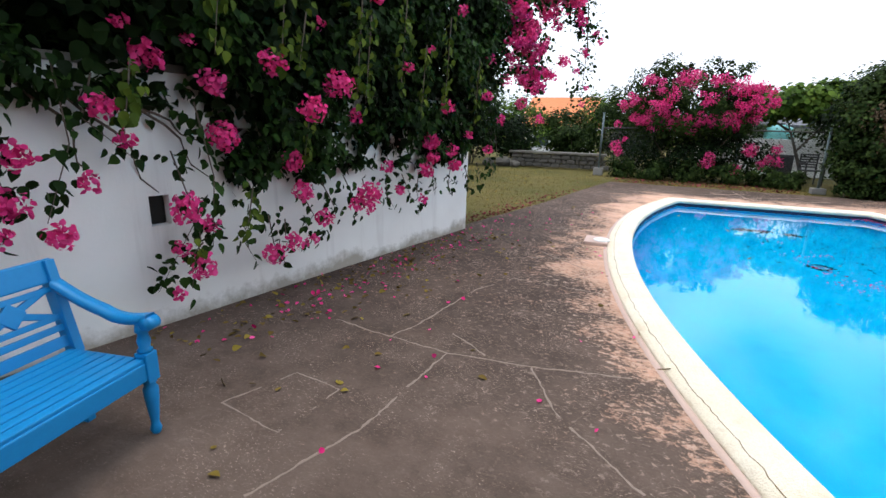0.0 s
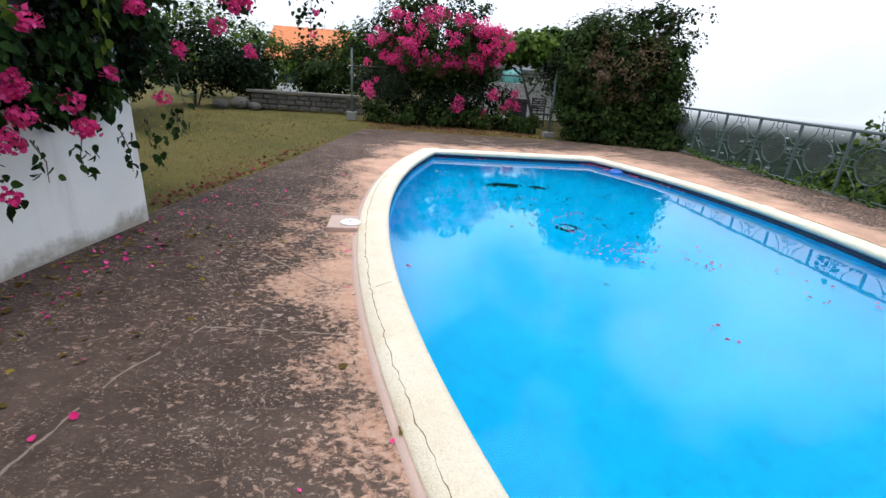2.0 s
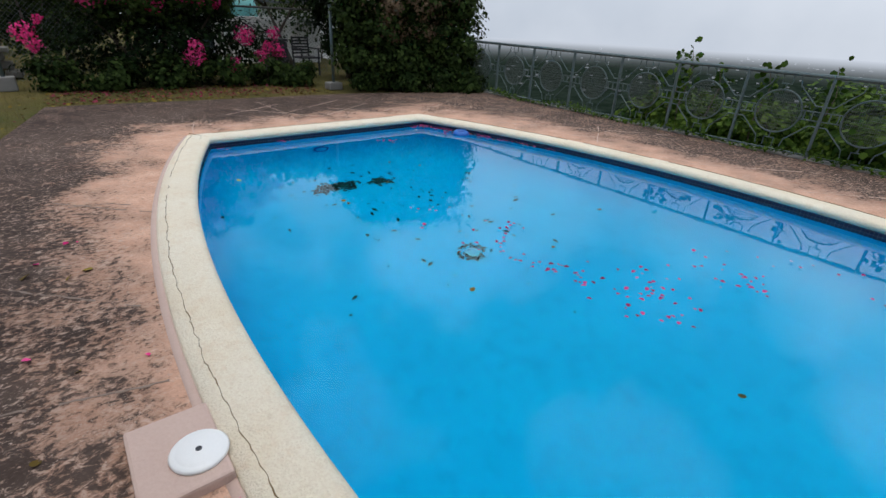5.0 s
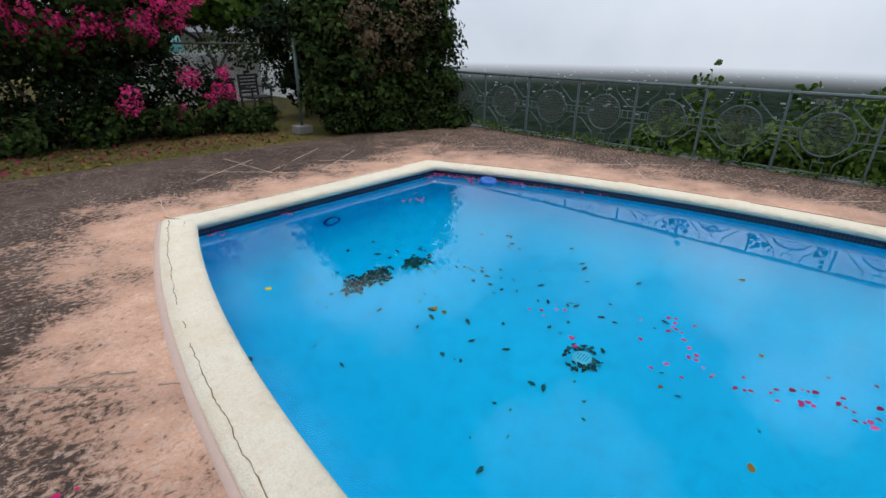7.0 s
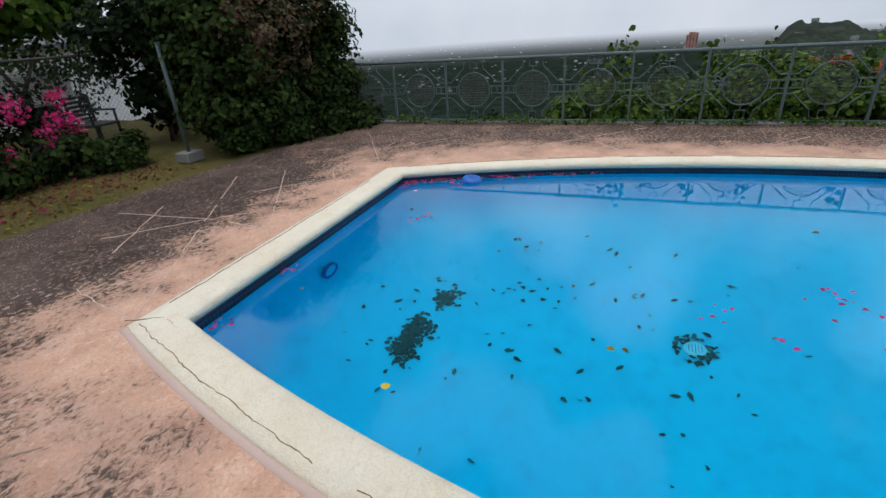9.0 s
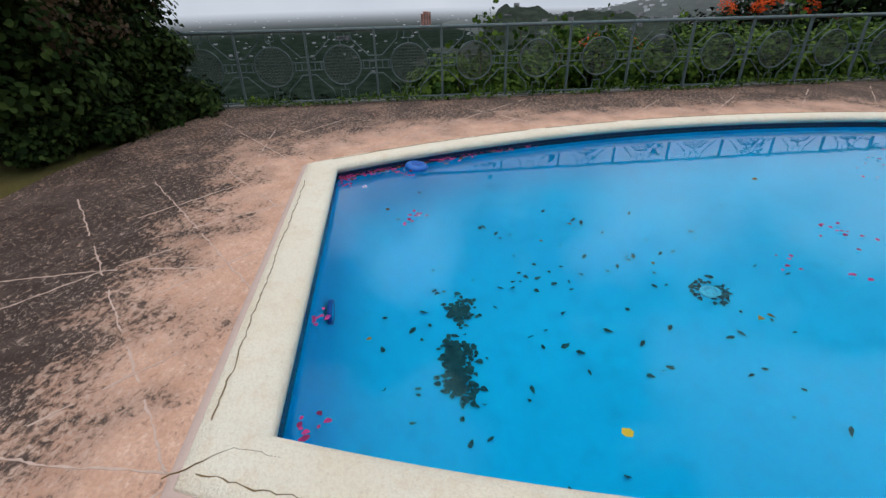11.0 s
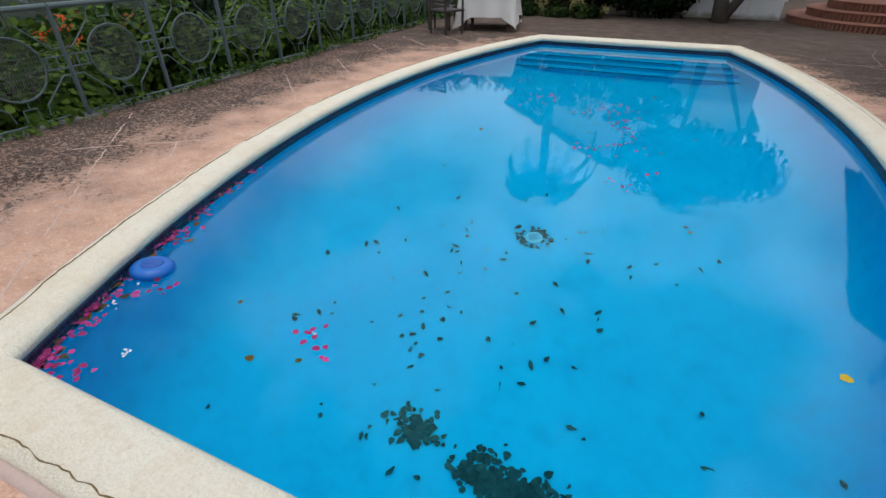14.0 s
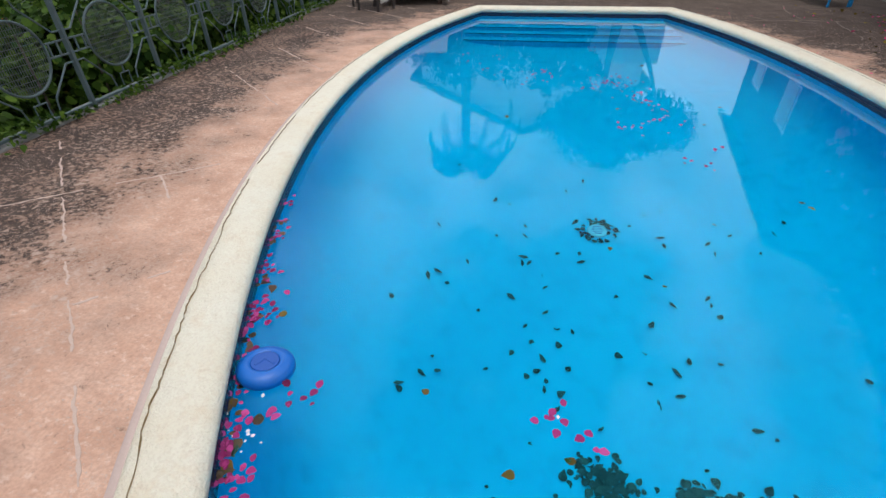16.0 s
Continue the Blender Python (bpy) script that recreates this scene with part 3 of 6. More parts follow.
drain = thing("pool_drain", pose(2.39, 7.99, FLOOR_Z), "pale round drain cover ringed with dark rotting leaves", "drain")
bm = lathe(bmesh.new(), [(0.02, 0.0), (0.085, 0.0), (0.078, 0.02), (0.02, 0.025)], 28)
part("cover", bm, simple("pale_blue_plastic", (0.2, 0.55, 0.72), (0.3, 0.65, 0.8), 8, 0.5), drain, smooth=True)
for i in range(5):
    part("slot", boxes(((0, -0.044 + 0.022 * i, 0.026), (0.1 - 0.018 * abs(i - 2), 0.005, 0.004))), M_FLOAT_D, drain)

# coping: swept with a rounded nose
coping = obj("coping", strip_round([(0.315, -0.02), (0.313, 0.012), (0.3, 0.026), (0.2, 0.034), (0.07, 0.036), (0.02, 0.033), (-0.014, 0.022), (-0.03, 0.0), (-0.028, -0.028), (-0.01, -0.046)]), M_COPING, smooth=True)
tagged(coping, "cream rendered pool coping with a rounded nose and cracks", "coping", kind="structure")
rng = random.Random(4)
for a, b, off in ((0, 30, 0.27), (30, 48, 0.262), (50, 62, 0.255), (62, 84, 0.235), (83, 110, 0.225)):
    line = pool_outline(off)[a:b]
    part("crack", ribbon(line, 0.0065, 0.0335, 0.007, rng, 0.01), M_CRACK, coping)
part("edge_strip", strip_round([(0.365, -0.012), (0.36, 0.002), (0.32, 0.005), (0.3, 0.004)]), M_PINKC, coping, "smooth pink mortar strip along the outer edge", smooth=True)
for pts in (((0.57, 11.42), (0.68, 11.2), (0.6, 11.02)), ((4.1, 11.3), (4.22, 11.38)), ((-0.35, 4.7), (-0.22, 4.82), (-0.09, 4.92)), ((0.06, 2.9), (0.2, 2.99), (0.3, 3.04))):
    part("crack", ribbon(pts, 0.0028, 0.0365, 0.006, rng, 0.06), M_CRACK, coping)

# mosaic band under the coping
band = thing("tile_band", Matrix(), "dark navy glazed mosaic band under the pool coping", "tile", kind="structure")
part("grout", strip_round([(-0.0125, -0.046), (-0.016, -0.05), (-0.016, -0.147), (-0.0125, -0.15)]), M_GROUT, band)
bm = bmesh.new()
box(bm, (0, 0, 0), (0.0285, 0.006, 0.0285), bevel=0.002, seg=1)
tile_me = bpy.data.meshes.new("tile")
bm.to_mesh(tile_me)
bm.free()
tile_me.materials.append(M_TILE)
loop = pool_outline(-0.018, 90)
loop.append(loop[0])
spots, carry = [], 0.0
for a, b in zip(loop, loop[1:]):
    L = math.dist(a, b)
    s = carry
    while s < L:
        spots.append((a[0] + (b[0] - a[0]) * s / L, a[1] + (b[1] - a[1]) * s / L, math.atan2(b[1] - a[1], b[0] - a[0])))
        s += 0.0325
    carry = s - L
rest_v, rest_f = [], []
tv = np.array([v.co for v in tile_me.vertices])
tf = [tuple(p.vertices) for p in tile_me.polygons]
TILE_SPOTS = []
for x, y, a in spots:
    for r in range(3):
        z = -0.066 - 0.0325 * r
        if y > 10.0 and x > 3.3 and len(TILE_SPOTS) < 290 and z > WATER_Z - 0.02:
            TILE_SPOTS.append((x, y, z, a))
            continue
        c, s = math.cos(a), math.sin(a)
        o = len(rest_v)
        rest_v += [(x + c * v[0] - s * v[1], y + s * v[0] + c * v[1], z + v[2]) for v in tv]
        rest_f += [tuple(i + o for i in f) for f in tf]
tagged(part("tiles", mesh_of("tiles", rest_v, rest_f), M_TILE, band), kind="stuff")

# ---------------------------------------------------------------- deck, lawn, far land
WALL_A, WALL_U, WALL_N = Vector((-2.33, 6.25, 0)), Vector((-0.1896, -0.9819, 0)), Vector((0.9819, -0.1896, 0))


def on_wall(s, h, o=0.0):
    """A place by its way back along the garden wall from its end, its height and how far it stands out."""
    return WALL_A + WALL_U * s + WALL_N * o + Vector((0, 0, h))


deck_edge = [(-5.2, -9.0), (3.4, -9.0), (3.4, -1.35), (7.0, -1.5), (6.98, 12.9), (6.5, 13.15), (5.2, 13.62), (4.2, 13.86), (3.0, 13.95), (1.2, 14.06), (-0.2, 14.2), (-0.82, 14.2),
             (-1.3, 11.9), (-1.74, 9.45), (-2.05, 8.1), (-2.4, 6.6), (-2.42, 6.1), (-3.2, 1.9), (-5.2, -8.0)]
bm = poly_sheet(deck_edge, pool_outline(0.25), 0.0)
ext = bmesh.ops.extrude_edge_only(bm, edges=[e for e in bm.edges if e.is_boundary])
bmesh.ops.translate(bm, vec=(0, 0, -0.12), verts=[v for v in ext["geom"] if isinstance(v, bmesh.types.BMVert)])
deck = tagged(obj("deck", bm, M_DECK), "weathered pinkish concrete pool deck with dark mildew and pale joints", "deck", kind="structure")
rng = random.Random(9)
# a slanting lattice of joints round the deep end, more of them down the side by the drop
JOINTS_END = [((3.83, 12.73), (1.77, 11.37)), ((3.48, 13.22), (2.16, 12.39), (0.27, 11.21)), ((6.06, 12.74), (4.14, 11.5)), ((4.01, 12.12), (3.01, 11.45)), ((1.34, 12.6), (2.37, 13.21)), ((2.99, 12.53), (3.63, 11.9)),
              ((2.59, 12.29), (3.11, 11.42)), ((1.79, 12.01), (2.31, 11.48)), ((1.55, 13.03), (2.2, 12.37), (2.42, 12.06)), ((2.11, 13.54), (2.18, 12.36), (2.12, 11.69)), ((0.92, 12.08), (1.35, 11.57)), ((0.81, 12.26), (0.61, 11.42)),
              ((0.35, 11.7), (0.56, 11.39)), ((5.6, 11.8), (5.37, 11.58), (5.97, 11.11)), ((5.53, 11.97), (4.37, 11.93))]
JOINTS_SIDE = [((6.73, 8.42), (4.4, 10.89)), ((6.26, 9.39), (5.21, 8.65)), ((5.53, 8.87), (5.24, 9.18)), ((5.09, 10.14), (4.8, 9.84))]
JOINTS_SIDE += [((6.55, y), (5.35 - 0.05 * max(0.0, 5 - y), y + 1.2)) for y in (6.2, 5.0, 3.8, 2.7, 1.7, 0.8)]
JOINTS_WALK = [((-1.11, 5.2), (-0.55, 5.55)), ((-1.12, 5.49), (-0.91, 5.28), (-0.5, 4.9)), ((-1.07, 8.15), (-0.92, 8.24), (-0.78, 8.19)), ((-0.75, 9.33), (-0.48, 9.27), (-0.34, 9.16)), ((-0.94, 11.77), (-0.25, 10.88)), ((-1.07, 8.03), (-0.51, 7.47)), ((-1.5, 7.0), (-0.5, 6.75)), ((-0.84, 9.48), (-0.23, 8.9))]
JOINTS_START = [((-2.34, 2.82), (-1.62, 2.69), (-1.54, 2.92), (-1.39, 3.84), (-1.16, 4.33)), ((-1.16, 4.33), (-0.4, 4.25)), ((-1.33, 5.08), (-0.5, 5.42)), ((-1.45, 1.2), (-1.26, 1.74), (-1.18, 2.63), (-0.65, 2.68), (0.0, 2.8)),
                ((-0.65, 2.68), (-0.44, 2.26), (-0.02, 1.83)), ((-1.25, 2.92), (-0.94, 2.7)), ((-1.62, 2.69), (-1.18, 2.63))]
for run, width, holes, mortar in ((JOINTS_END, 0.015, 0.04, M_JOINT), (JOINTS_SIDE, 0.019, 0.05, M_JOINT), (JOINTS_WALK, 0.018, 0.05, M_JOINT_OLD), (JOINTS_START, 0.018, 0.04, M_JOINT_OLD)):
    for pts in run:
        part("joint", ribbon(pts, width, 0.0025, 0.006, rng, holes), mortar, deck)
PATCH = ((-2.02, 1.63), (-1.87, 2.04), (-1.55, 1.99), (-1.6, 1.56), (-2.02, 1.63))
part("patch_joint", ribbon(PATCH, 0.014, 0.0025, 0.005, rng, 0.08), M_JOINT_OLD, deck)


def land(x, y):
    """Height of the ground: a level garden on a hill, a steep slope past the fence, a plain below."""
    if x < 7.25:
        return -0.035
    d = x - 7.25
    return max(-0.035 - 0.42 * d - 0.3 * (1 - math.exp(-d / 0.6)), -150.0)


xs = [-900, -300, -100, -40, -20, -12, -8, -6, -4, -3, -2, -0.75, 5.6, 6.5, 7.25, 7.5, 8, 8.7, 10, 12, 15, 20, 30, 45, 70, 110, 160, 230, 300, 356, 420]
ys = [-900, -300, -120, -60, -30, -18, -10, -6, -3, 0, 1.3, 11.8, 13, 14, 15, 16, 17, 18, 20, 23, 28, 40, 70, 140, 320, 900]
vs = [(x, y, land(x, y)) for x in xs for y in ys]
fs = []
for i in range(len(xs) - 1):
    for j in range(len(ys) - 1):
        if -0.8 < (xs[i] + xs[i + 1]) / 2 < 5.5 and 1.3 < (ys[j] + ys[j + 1]) / 2 < 11.8:
            continue
        k = len(ys)
        fs.append((i * k + j, (i + 1) * k + j, (i + 1) * k + j + 1, i * k + j + 1))
ground = tagged(obj("ground", mesh_of("ground", vs, fs), M_LAWN), "dry patchy lawn running down a hillside", "lawn", kind="structure")


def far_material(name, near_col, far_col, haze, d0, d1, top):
    """Distant land with a painted haze: a haze-coloured glow mixed in more with distance."""
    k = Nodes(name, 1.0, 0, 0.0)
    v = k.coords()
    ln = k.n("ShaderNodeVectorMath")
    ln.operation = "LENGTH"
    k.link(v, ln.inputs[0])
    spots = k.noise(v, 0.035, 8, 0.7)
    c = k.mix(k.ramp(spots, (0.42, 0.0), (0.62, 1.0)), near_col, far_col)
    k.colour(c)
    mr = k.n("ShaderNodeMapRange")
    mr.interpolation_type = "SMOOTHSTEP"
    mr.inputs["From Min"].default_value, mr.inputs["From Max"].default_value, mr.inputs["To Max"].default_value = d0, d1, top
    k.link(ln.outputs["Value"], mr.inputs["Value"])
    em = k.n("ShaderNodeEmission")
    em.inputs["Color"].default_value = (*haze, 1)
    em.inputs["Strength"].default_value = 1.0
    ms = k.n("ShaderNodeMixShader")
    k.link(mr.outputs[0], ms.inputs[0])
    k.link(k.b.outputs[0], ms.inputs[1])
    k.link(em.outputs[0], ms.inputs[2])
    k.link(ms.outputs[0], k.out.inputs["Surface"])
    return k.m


HAZE_GLOW = (0.66, 0.72, 0.82)
M_PLAIN = far_material("hazy_plain", (0.008, 0.014, 0.009), (0.024, 0.034, 0.025), HAZE_GLOW, 2000, 5000, 1.0)
M_HILL = far_material("hazy_hill", (0.010, 0.016, 0.009), (0.03, 0.04, 0.025), HAZE_GLOW, 300, 7500, 0.9)
M_TOWN = far_material("hazy_town_walls", (0.05, 0.05, 0.049), (0.24, 0.235, 0.23), HAZE_GLOW, 500, 4600, 1.0)
M_TOWER = far_material("hazy_orange_tower", (0.36, 0.17, 0.13), (0.5, 0.27, 0.21), HAZE_GLOW, 300, 4600, 0.9)
vs, fs, NR, NA = [], [], 26, 72
for i in range(NR):
    r = 330 * (4900 / 330) ** (i / (NR - 1))
    for j in range(NA + 1):
        a = radians(-100 + 200 * j / NA)
        vs.append((r * math.cos(a), r * math.sin(a), -150 + (2.0 * math.sin(r * 0.02 + 5 * a) if i else 0)))
fs = [(i * (NA + 1) + j, (i + 1) * (NA + 1) + j, (i + 1) * (NA + 1) + j + 1, i * (NA + 1) + j + 1) for i in range(NR - 1) for j in range(NA)]
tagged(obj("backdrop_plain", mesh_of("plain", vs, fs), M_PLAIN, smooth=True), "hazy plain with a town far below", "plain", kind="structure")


def hill_height(a, r):
    """Height of the foothills by bearing in degrees and distance."""
    env = math.exp(-((a + 22) / 9.5) ** 2) * 0.9 + math.exp(-((a + 13.5) / 3.6) ** 2) * 0.75 + math.exp(-((a + 45) / 14) ** 2) * 1.05 + math.exp(-((a + 66) / 14) ** 2)
    rise = math.exp(-((r - 1150) / 330) ** 2)
    return -153 + 112 * min(env, 1.05) * rise + 7 * env * noise.noise(Vector((a * 0.45, r * 0.01, 0))) + 6 * env * noise.noise(Vector((a * 2.1, r * 0.03, 2)))


def high_hill(a, r):
    env = math.exp(-((a + 52) / 24) ** 2)
    rise = math.exp(-((r - 2500) / 600) ** 2)
    return -157 + 300 * env * rise + 22 * env * rise * noise.noise(Vector((a * 0.2, r * 0.004, 5)))


for nm, fn, r0, r1 in (("backdrop_foothill", hill_height, 600, 1700), ("backdrop_mountain", high_hill, 1500, 3600)):
    vs, fs, NR, NA = [], [], 22, 320
    for i in range(NR):
        r = r0 + (r1 - r0) * i / (NR - 1)
        for j in range(NA + 1):
            a = -95 + 100 * j / NA
            vs.append((r * math.cos(radians(a)), r * math.sin(radians(a)), fn(a, r)))
    fs = [(i * (NA + 1) + j, (i + 1) * (NA + 1) + j, (i + 1) * (NA + 1) + j + 1, i * (NA + 1) + j + 1) for i in range(NR - 1) for j in range(NA)]
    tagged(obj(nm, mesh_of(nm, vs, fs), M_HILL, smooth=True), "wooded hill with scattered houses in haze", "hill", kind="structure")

# the town: small pale blocks on plain and hills
rng = random.Random(21)
bm_v, bm_f = [], []


def block(x, y, z, w, d, h, a):
    o = len(bm_v)
    c, s = math.cos(a), math.sin(a)
    for dz in (0, h):
        for dx, dy in ((-w, -d), (w, -d), (w, d), (-w, d)):
            bm_v.append((x + c * dx - s * dy, y + s * dx + c * dy, z + dz))
    bm_f.extend([(o, o + 1, o + 5, o + 4), (o + 1, o + 2, o + 6, o + 5), (o + 2, o + 3, o + 7, o + 6), (o + 3, o, o + 4, o + 7), (o + 4, o + 5, o + 6, o + 7)])


for _ in range(620):
    r, a = rng.uniform(1300, 3900) if rng.random() < 0.85 else rng.uniform(1000, 2000), radians(rng.uniform(-40, 75))
    k = rng.uniform(0.3, 1.0)
    block(r * math.cos(a), r * math.sin(a), -150, 5.5 * k, 4.5 * k, rng.uniform(2, 6) * k, rng.random() * 3)
for _ in range(200):
    r, a = rng.uniform(760, 1300), rng.uniform(-80, -9)
    block(r * math.cos(radians(a)), r * math.sin(radians(a)), hill_height(a, r) - 2, rng.uniform(3, 7), 4, rng.uniform(4, 8), rng.random() * 3)
for _ in range(160):
    r, a = rng.uniform(1800, 2600), rng.uniform(-80, -18)
    block(r * math.cos(radians(a)), r * math.sin(radians(a)), high_hill(a, r) - 3, rng.uniform(5, 11), 6, rng.uniform(6, 12), rng.random() * 3)
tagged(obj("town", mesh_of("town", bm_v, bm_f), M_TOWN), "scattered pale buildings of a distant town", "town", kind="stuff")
for a, r, w, h, m, nm, lb in ((-4.6, 2400, 26, 62, M_TOWER, "apartment_tower", "orange-red apartment tower in the distant town"), (4.6, 1850, 26, 14, M_TOWN, "office_block", "long white office block in the distant town")):
    t = thing(nm, pose(r * math.cos(radians(a)), r * math.sin(radians(a)), -150, 0, 0, a), lb, "building")
    part("wall", boxes(((0, -w * 0.45, h / 2), (20, w * 0.85, h)), ((0, w * 0.45, h * 0.44), (20, w * 0.85, h * 0.88)), ((0, 0, h * 0.52), (12, w, h * 1.04))), m, t)
    for i in range(4):
        part("window", boxes(((-10.2, -w * 0.7 + i * w * 0.46, h * 0.5), (0.3, w * 0.12, h * 0.8))), M_TOWN if m is M_TOWER else M_ROOFG, t)


# ---------------------------------------------------------------- iron railing on the drop
FX, RAIL_Z = 7.02, 1.02


def rail_bay():
    """One bay of the railing with its post: ring, mesh, brackets and bars."""
    e = thing("railing", pose(FX, 0, 0), "grey-green wrought iron railing bay with a mesh-filled ring", "railing", "railing bays along the drop")
    bm = boxes(((0, 0, 0.49), (0.045, 0.03, 1.06)), bevel=0.004)
    part("post", bm, M_IRON, e)
    bm = bmesh.new()
    tube(bm, [(0, -0.005, RAIL_Z + 0.012), (0, -0.988, RAIL_Z + 0.012)], 0.026, 8)
    part("top_rail", bm, M_IRON, e)
    part("bottom_rail", boxes(((0, -0.497, 0.055), (0.03, 0.955, 0.022)), bevel=0.003), M_IRON, e)
    cy, cz, R = -0.497, 0.55, 0.275
    bm = bmesh.new()
    tube(bm, [(0, cy + R * math.cos(t), cz + R * math.sin(t)) for t in [2 * math.pi * i / 36 for i in range(36)]], 0.011, 6, True)
    part("ring", bm, M_IRON, e, smooth=True)
    bm = bmesh.new()
    k = 26
    for i in range(1, k):
        q = -R + 2 * R * i / k
        w = math.sqrt(max(R * R - q * q, 0)) - 0.006
        if w > 0.02:
            box(bm, (0.002, cy + q, cz), (0.0035, 0.0035, 2 * w))
            if i % 2:
                box(bm, (-0.002, cy, cz + q), (0.0035, 2 * w, 0.0035))
    part("wire_mesh", bm, M_WIRE, e)
    for sy in (1, -1):
        py = cy + sy * 0.48
        # bars from ring to post at mid height, and the bracket that joins neighbours
        for dz in (-0.055, 0.055):
            part("bar", boxes(((0, cy + sy * 0.385, cz + dz), (0.012, 0.2, 0.013))), M_IRON, e)
        part("bar", boxes(((0, cy + sy * 0.31, cz), (0.012, 0.013, 0.12))), M_IRON, e)
        part("bar", boxes(((0, cy + sy * 0.40, cz), (0.012, 0.013, 0.12))), M_IRON, e)
        for sz in (1, -1):
            bm = bmesh.new()
            zr = cz + sz * 0.445
            tube(bm, [(0, py, cz + sz * 0.125), (0, cy + sy * 0.40, cz + sz * 0.125), (0, cy + sy * 0.17, cz + sz * 0.345), (0, cy + sy * 0.15, zr)], 0.0085, 5)
            part("diagonal_bar", bm, M_IRON, e)
    for sz in (1, -1):
        z0, z1 = cz + sz * R, cz + sz * 0.46
        bm = bmesh.new()
        tube(bm, [(0, cy - 0.06, z1), (0, cy - 0.06, cz + sz * 0.35), (0, cy + 0.06, cz + sz * 0.35), (0, cy + 0.06, z1)], 0.008, 5)
        tube(bm, [(0, cy, z0), (0, cy, cz + sz * 0.35)], 0.008, 5)
        part("bracket", bm, M_IRON, e)
    return e


first = rail_bay()
first.matrix_basis = pose(FX, 12.655, 0)
for k in [-1, *range(1, 15)]:
    copy_thing(first, pose(FX, 12.655 - 0.995 * k, 0))
end_post = thing("railing_post", pose(FX, 12.655 - 0.995 * 15, 0), "grey-green iron end post of the railing", "post")
part("post", boxes(((0, 0, 0.49), (0.05, 0.05, 1.08)), bevel=0.005), M_IRON, end_post)
kerb = tagged(obj("railing_kerb", boxes(((7.08, 5.6, -0.045), (0.2, 15.0, 0.14)), bevel=0.015), M_CONC), "low mossy concrete kerb under the railing", "kerb", kind="structure")

# ---------------------------------------------------------------- garden wall
def wall_box(bm, s0, s1, h0, h1, o0, o1, bevel=0.0):
    rot = Matrix.Rotation(math.atan2(WALL_U.y, WALL_U.x), 3, "Z")
    c = on_wall((s0 + s1) / 2, (h0 + h1) / 2, (o0 + o1) / 2)
    box(bm, c, (abs(s1 - s0), abs(o1 - o0), h1 - h0), rot, bevel)


bm = bmesh.new()
HS0, HS1, HH0, HH1 = 4.01, 4.14, 0.70, 0.90
wall_box(bm, 0, HS0, -0.05, 1.68, -0.22, 0)
wall_box(bm, HS1, 14.0, -0.05, 1.68, -0.22, 0)
wall_box(bm, HS0, HS1, -0.05, HH0, -0.22, 0)
wall_box(bm, HS0, HS1, HH1, 1.68, -0.22, 0)
wall = tagged(obj("wall_garden", bm, M_WALL), "white rendered garden wall, dirty at the foot, with a vent hole", "wall", kind="structure")
bm = bmesh.new()
wall_box(bm, -0.03, 14.0, 1.681, 1.73, -0.25, 0.03, 0.008)
part("wall_cap", bm, M_MOSS, wall)
# near-black plate and block put into the hole in place of its inner shade
bm = bmesh.new()
wall_box(bm, HS0 - 0.03, HS1 + 0.03, HH0 - 0.03, HH1 + 0.03, -0.26, -0.225)
wall_box(bm, HS0 + 0.001, HS1 - 0.001, HH0 + 0.001, HH1 - 0.001, -0.226, -0.07)
part("vent_back", bm, M_HOLE_SHADE, wall)
bm = bmesh.new()
wall_box(bm, 0.0, 0.22, -0.05, 1.68, -4.5, -0.222)
tagged(obj("wall_return", bm, M_WALL), "white rendered return of the garden wall", "wall", kind="structure")


# ---------------------------------------------------------------- bougainvillea over the wall
def blossoms(rng, centres, radii, per, size=0.036):
    P, N = [], []
    for c, r in zip(centres, radii):
        k = max(6, int(per * (r / 0.1) ** 2))
        p, d = ball_points(rng, c, (r, r, r * 0.9), k, 0.6)
        P.append(p)
        N.append(d + rng.normal(size=d.shape) * 0.5)
    P, N = np.concatenate(P), np.concatenate(N)
    return scatter("blossom", BRACT, P, N, size * rng.uniform(0.7, 1.25, len(P)), rng=rng)


def strand(rng, pts, leaf=0.055, density=34, spread=0.05):
    """A hanging or arching shoot: its line, and leaf places along it."""
    pts = [np.array(p, float) for p in pts]
    P = []
    for a, b in zip(pts, pts[1:]):
        k = max(2, int(np.linalg.norm(b - a) * density))
        t = rng.random((k, 1))
        P.append(a + (b - a) * t + rng.normal(size=(k, 3)) * spread)
    return np.concatenate(P)


boug = thing("bougainvillea", pose(-2.6, 5.0, 0), "bougainvillea with dark leaves and pink bracts draped over the white wall", "bougainvillea")
OFF = -np.array((-2.6, 5.0, 0))
rng = np.random.default_rng(11)
LOW_S = [-2.0, -1.0, -0.52, -0.28, 0.0, 0.3, 0.9, 1.6, 2.2, 2.7, 2.95, 3.2, 3.45, 3.62, 3.72, 3.9, 4.2, 4.5, 4.9, 6.0]
LOW_H = [3.6, 3.05, 2.5, 1.5, 1.08, 1.0, 1.0, 1.0, 1.0, 1.05, 0.9, 0.78, 0.75, 0.9, 1.42, 1.46, 1.5, 1.5, 1.52, 1.55]


def swell(s, h, low):
    """How far the drape stands out from the wall."""
    b = 0.14 + 0.26 * np.clip((h - low) / 0.9, 0, 1) - 0.12 * np.clip(h - 2.2, 0, 2) + 0.12 * np.sin(s * 4.1 + 1) * np.sin(h * 5.3) + 0.06 * np.sin(s * 11 + h * 7)
    return b * np.interp(s, [-1.5, -0.3, 0.5, 3.6, 3.9, 6.2], [0.9, 0.9, 1.0, 1.0, 0.6, 0.6])


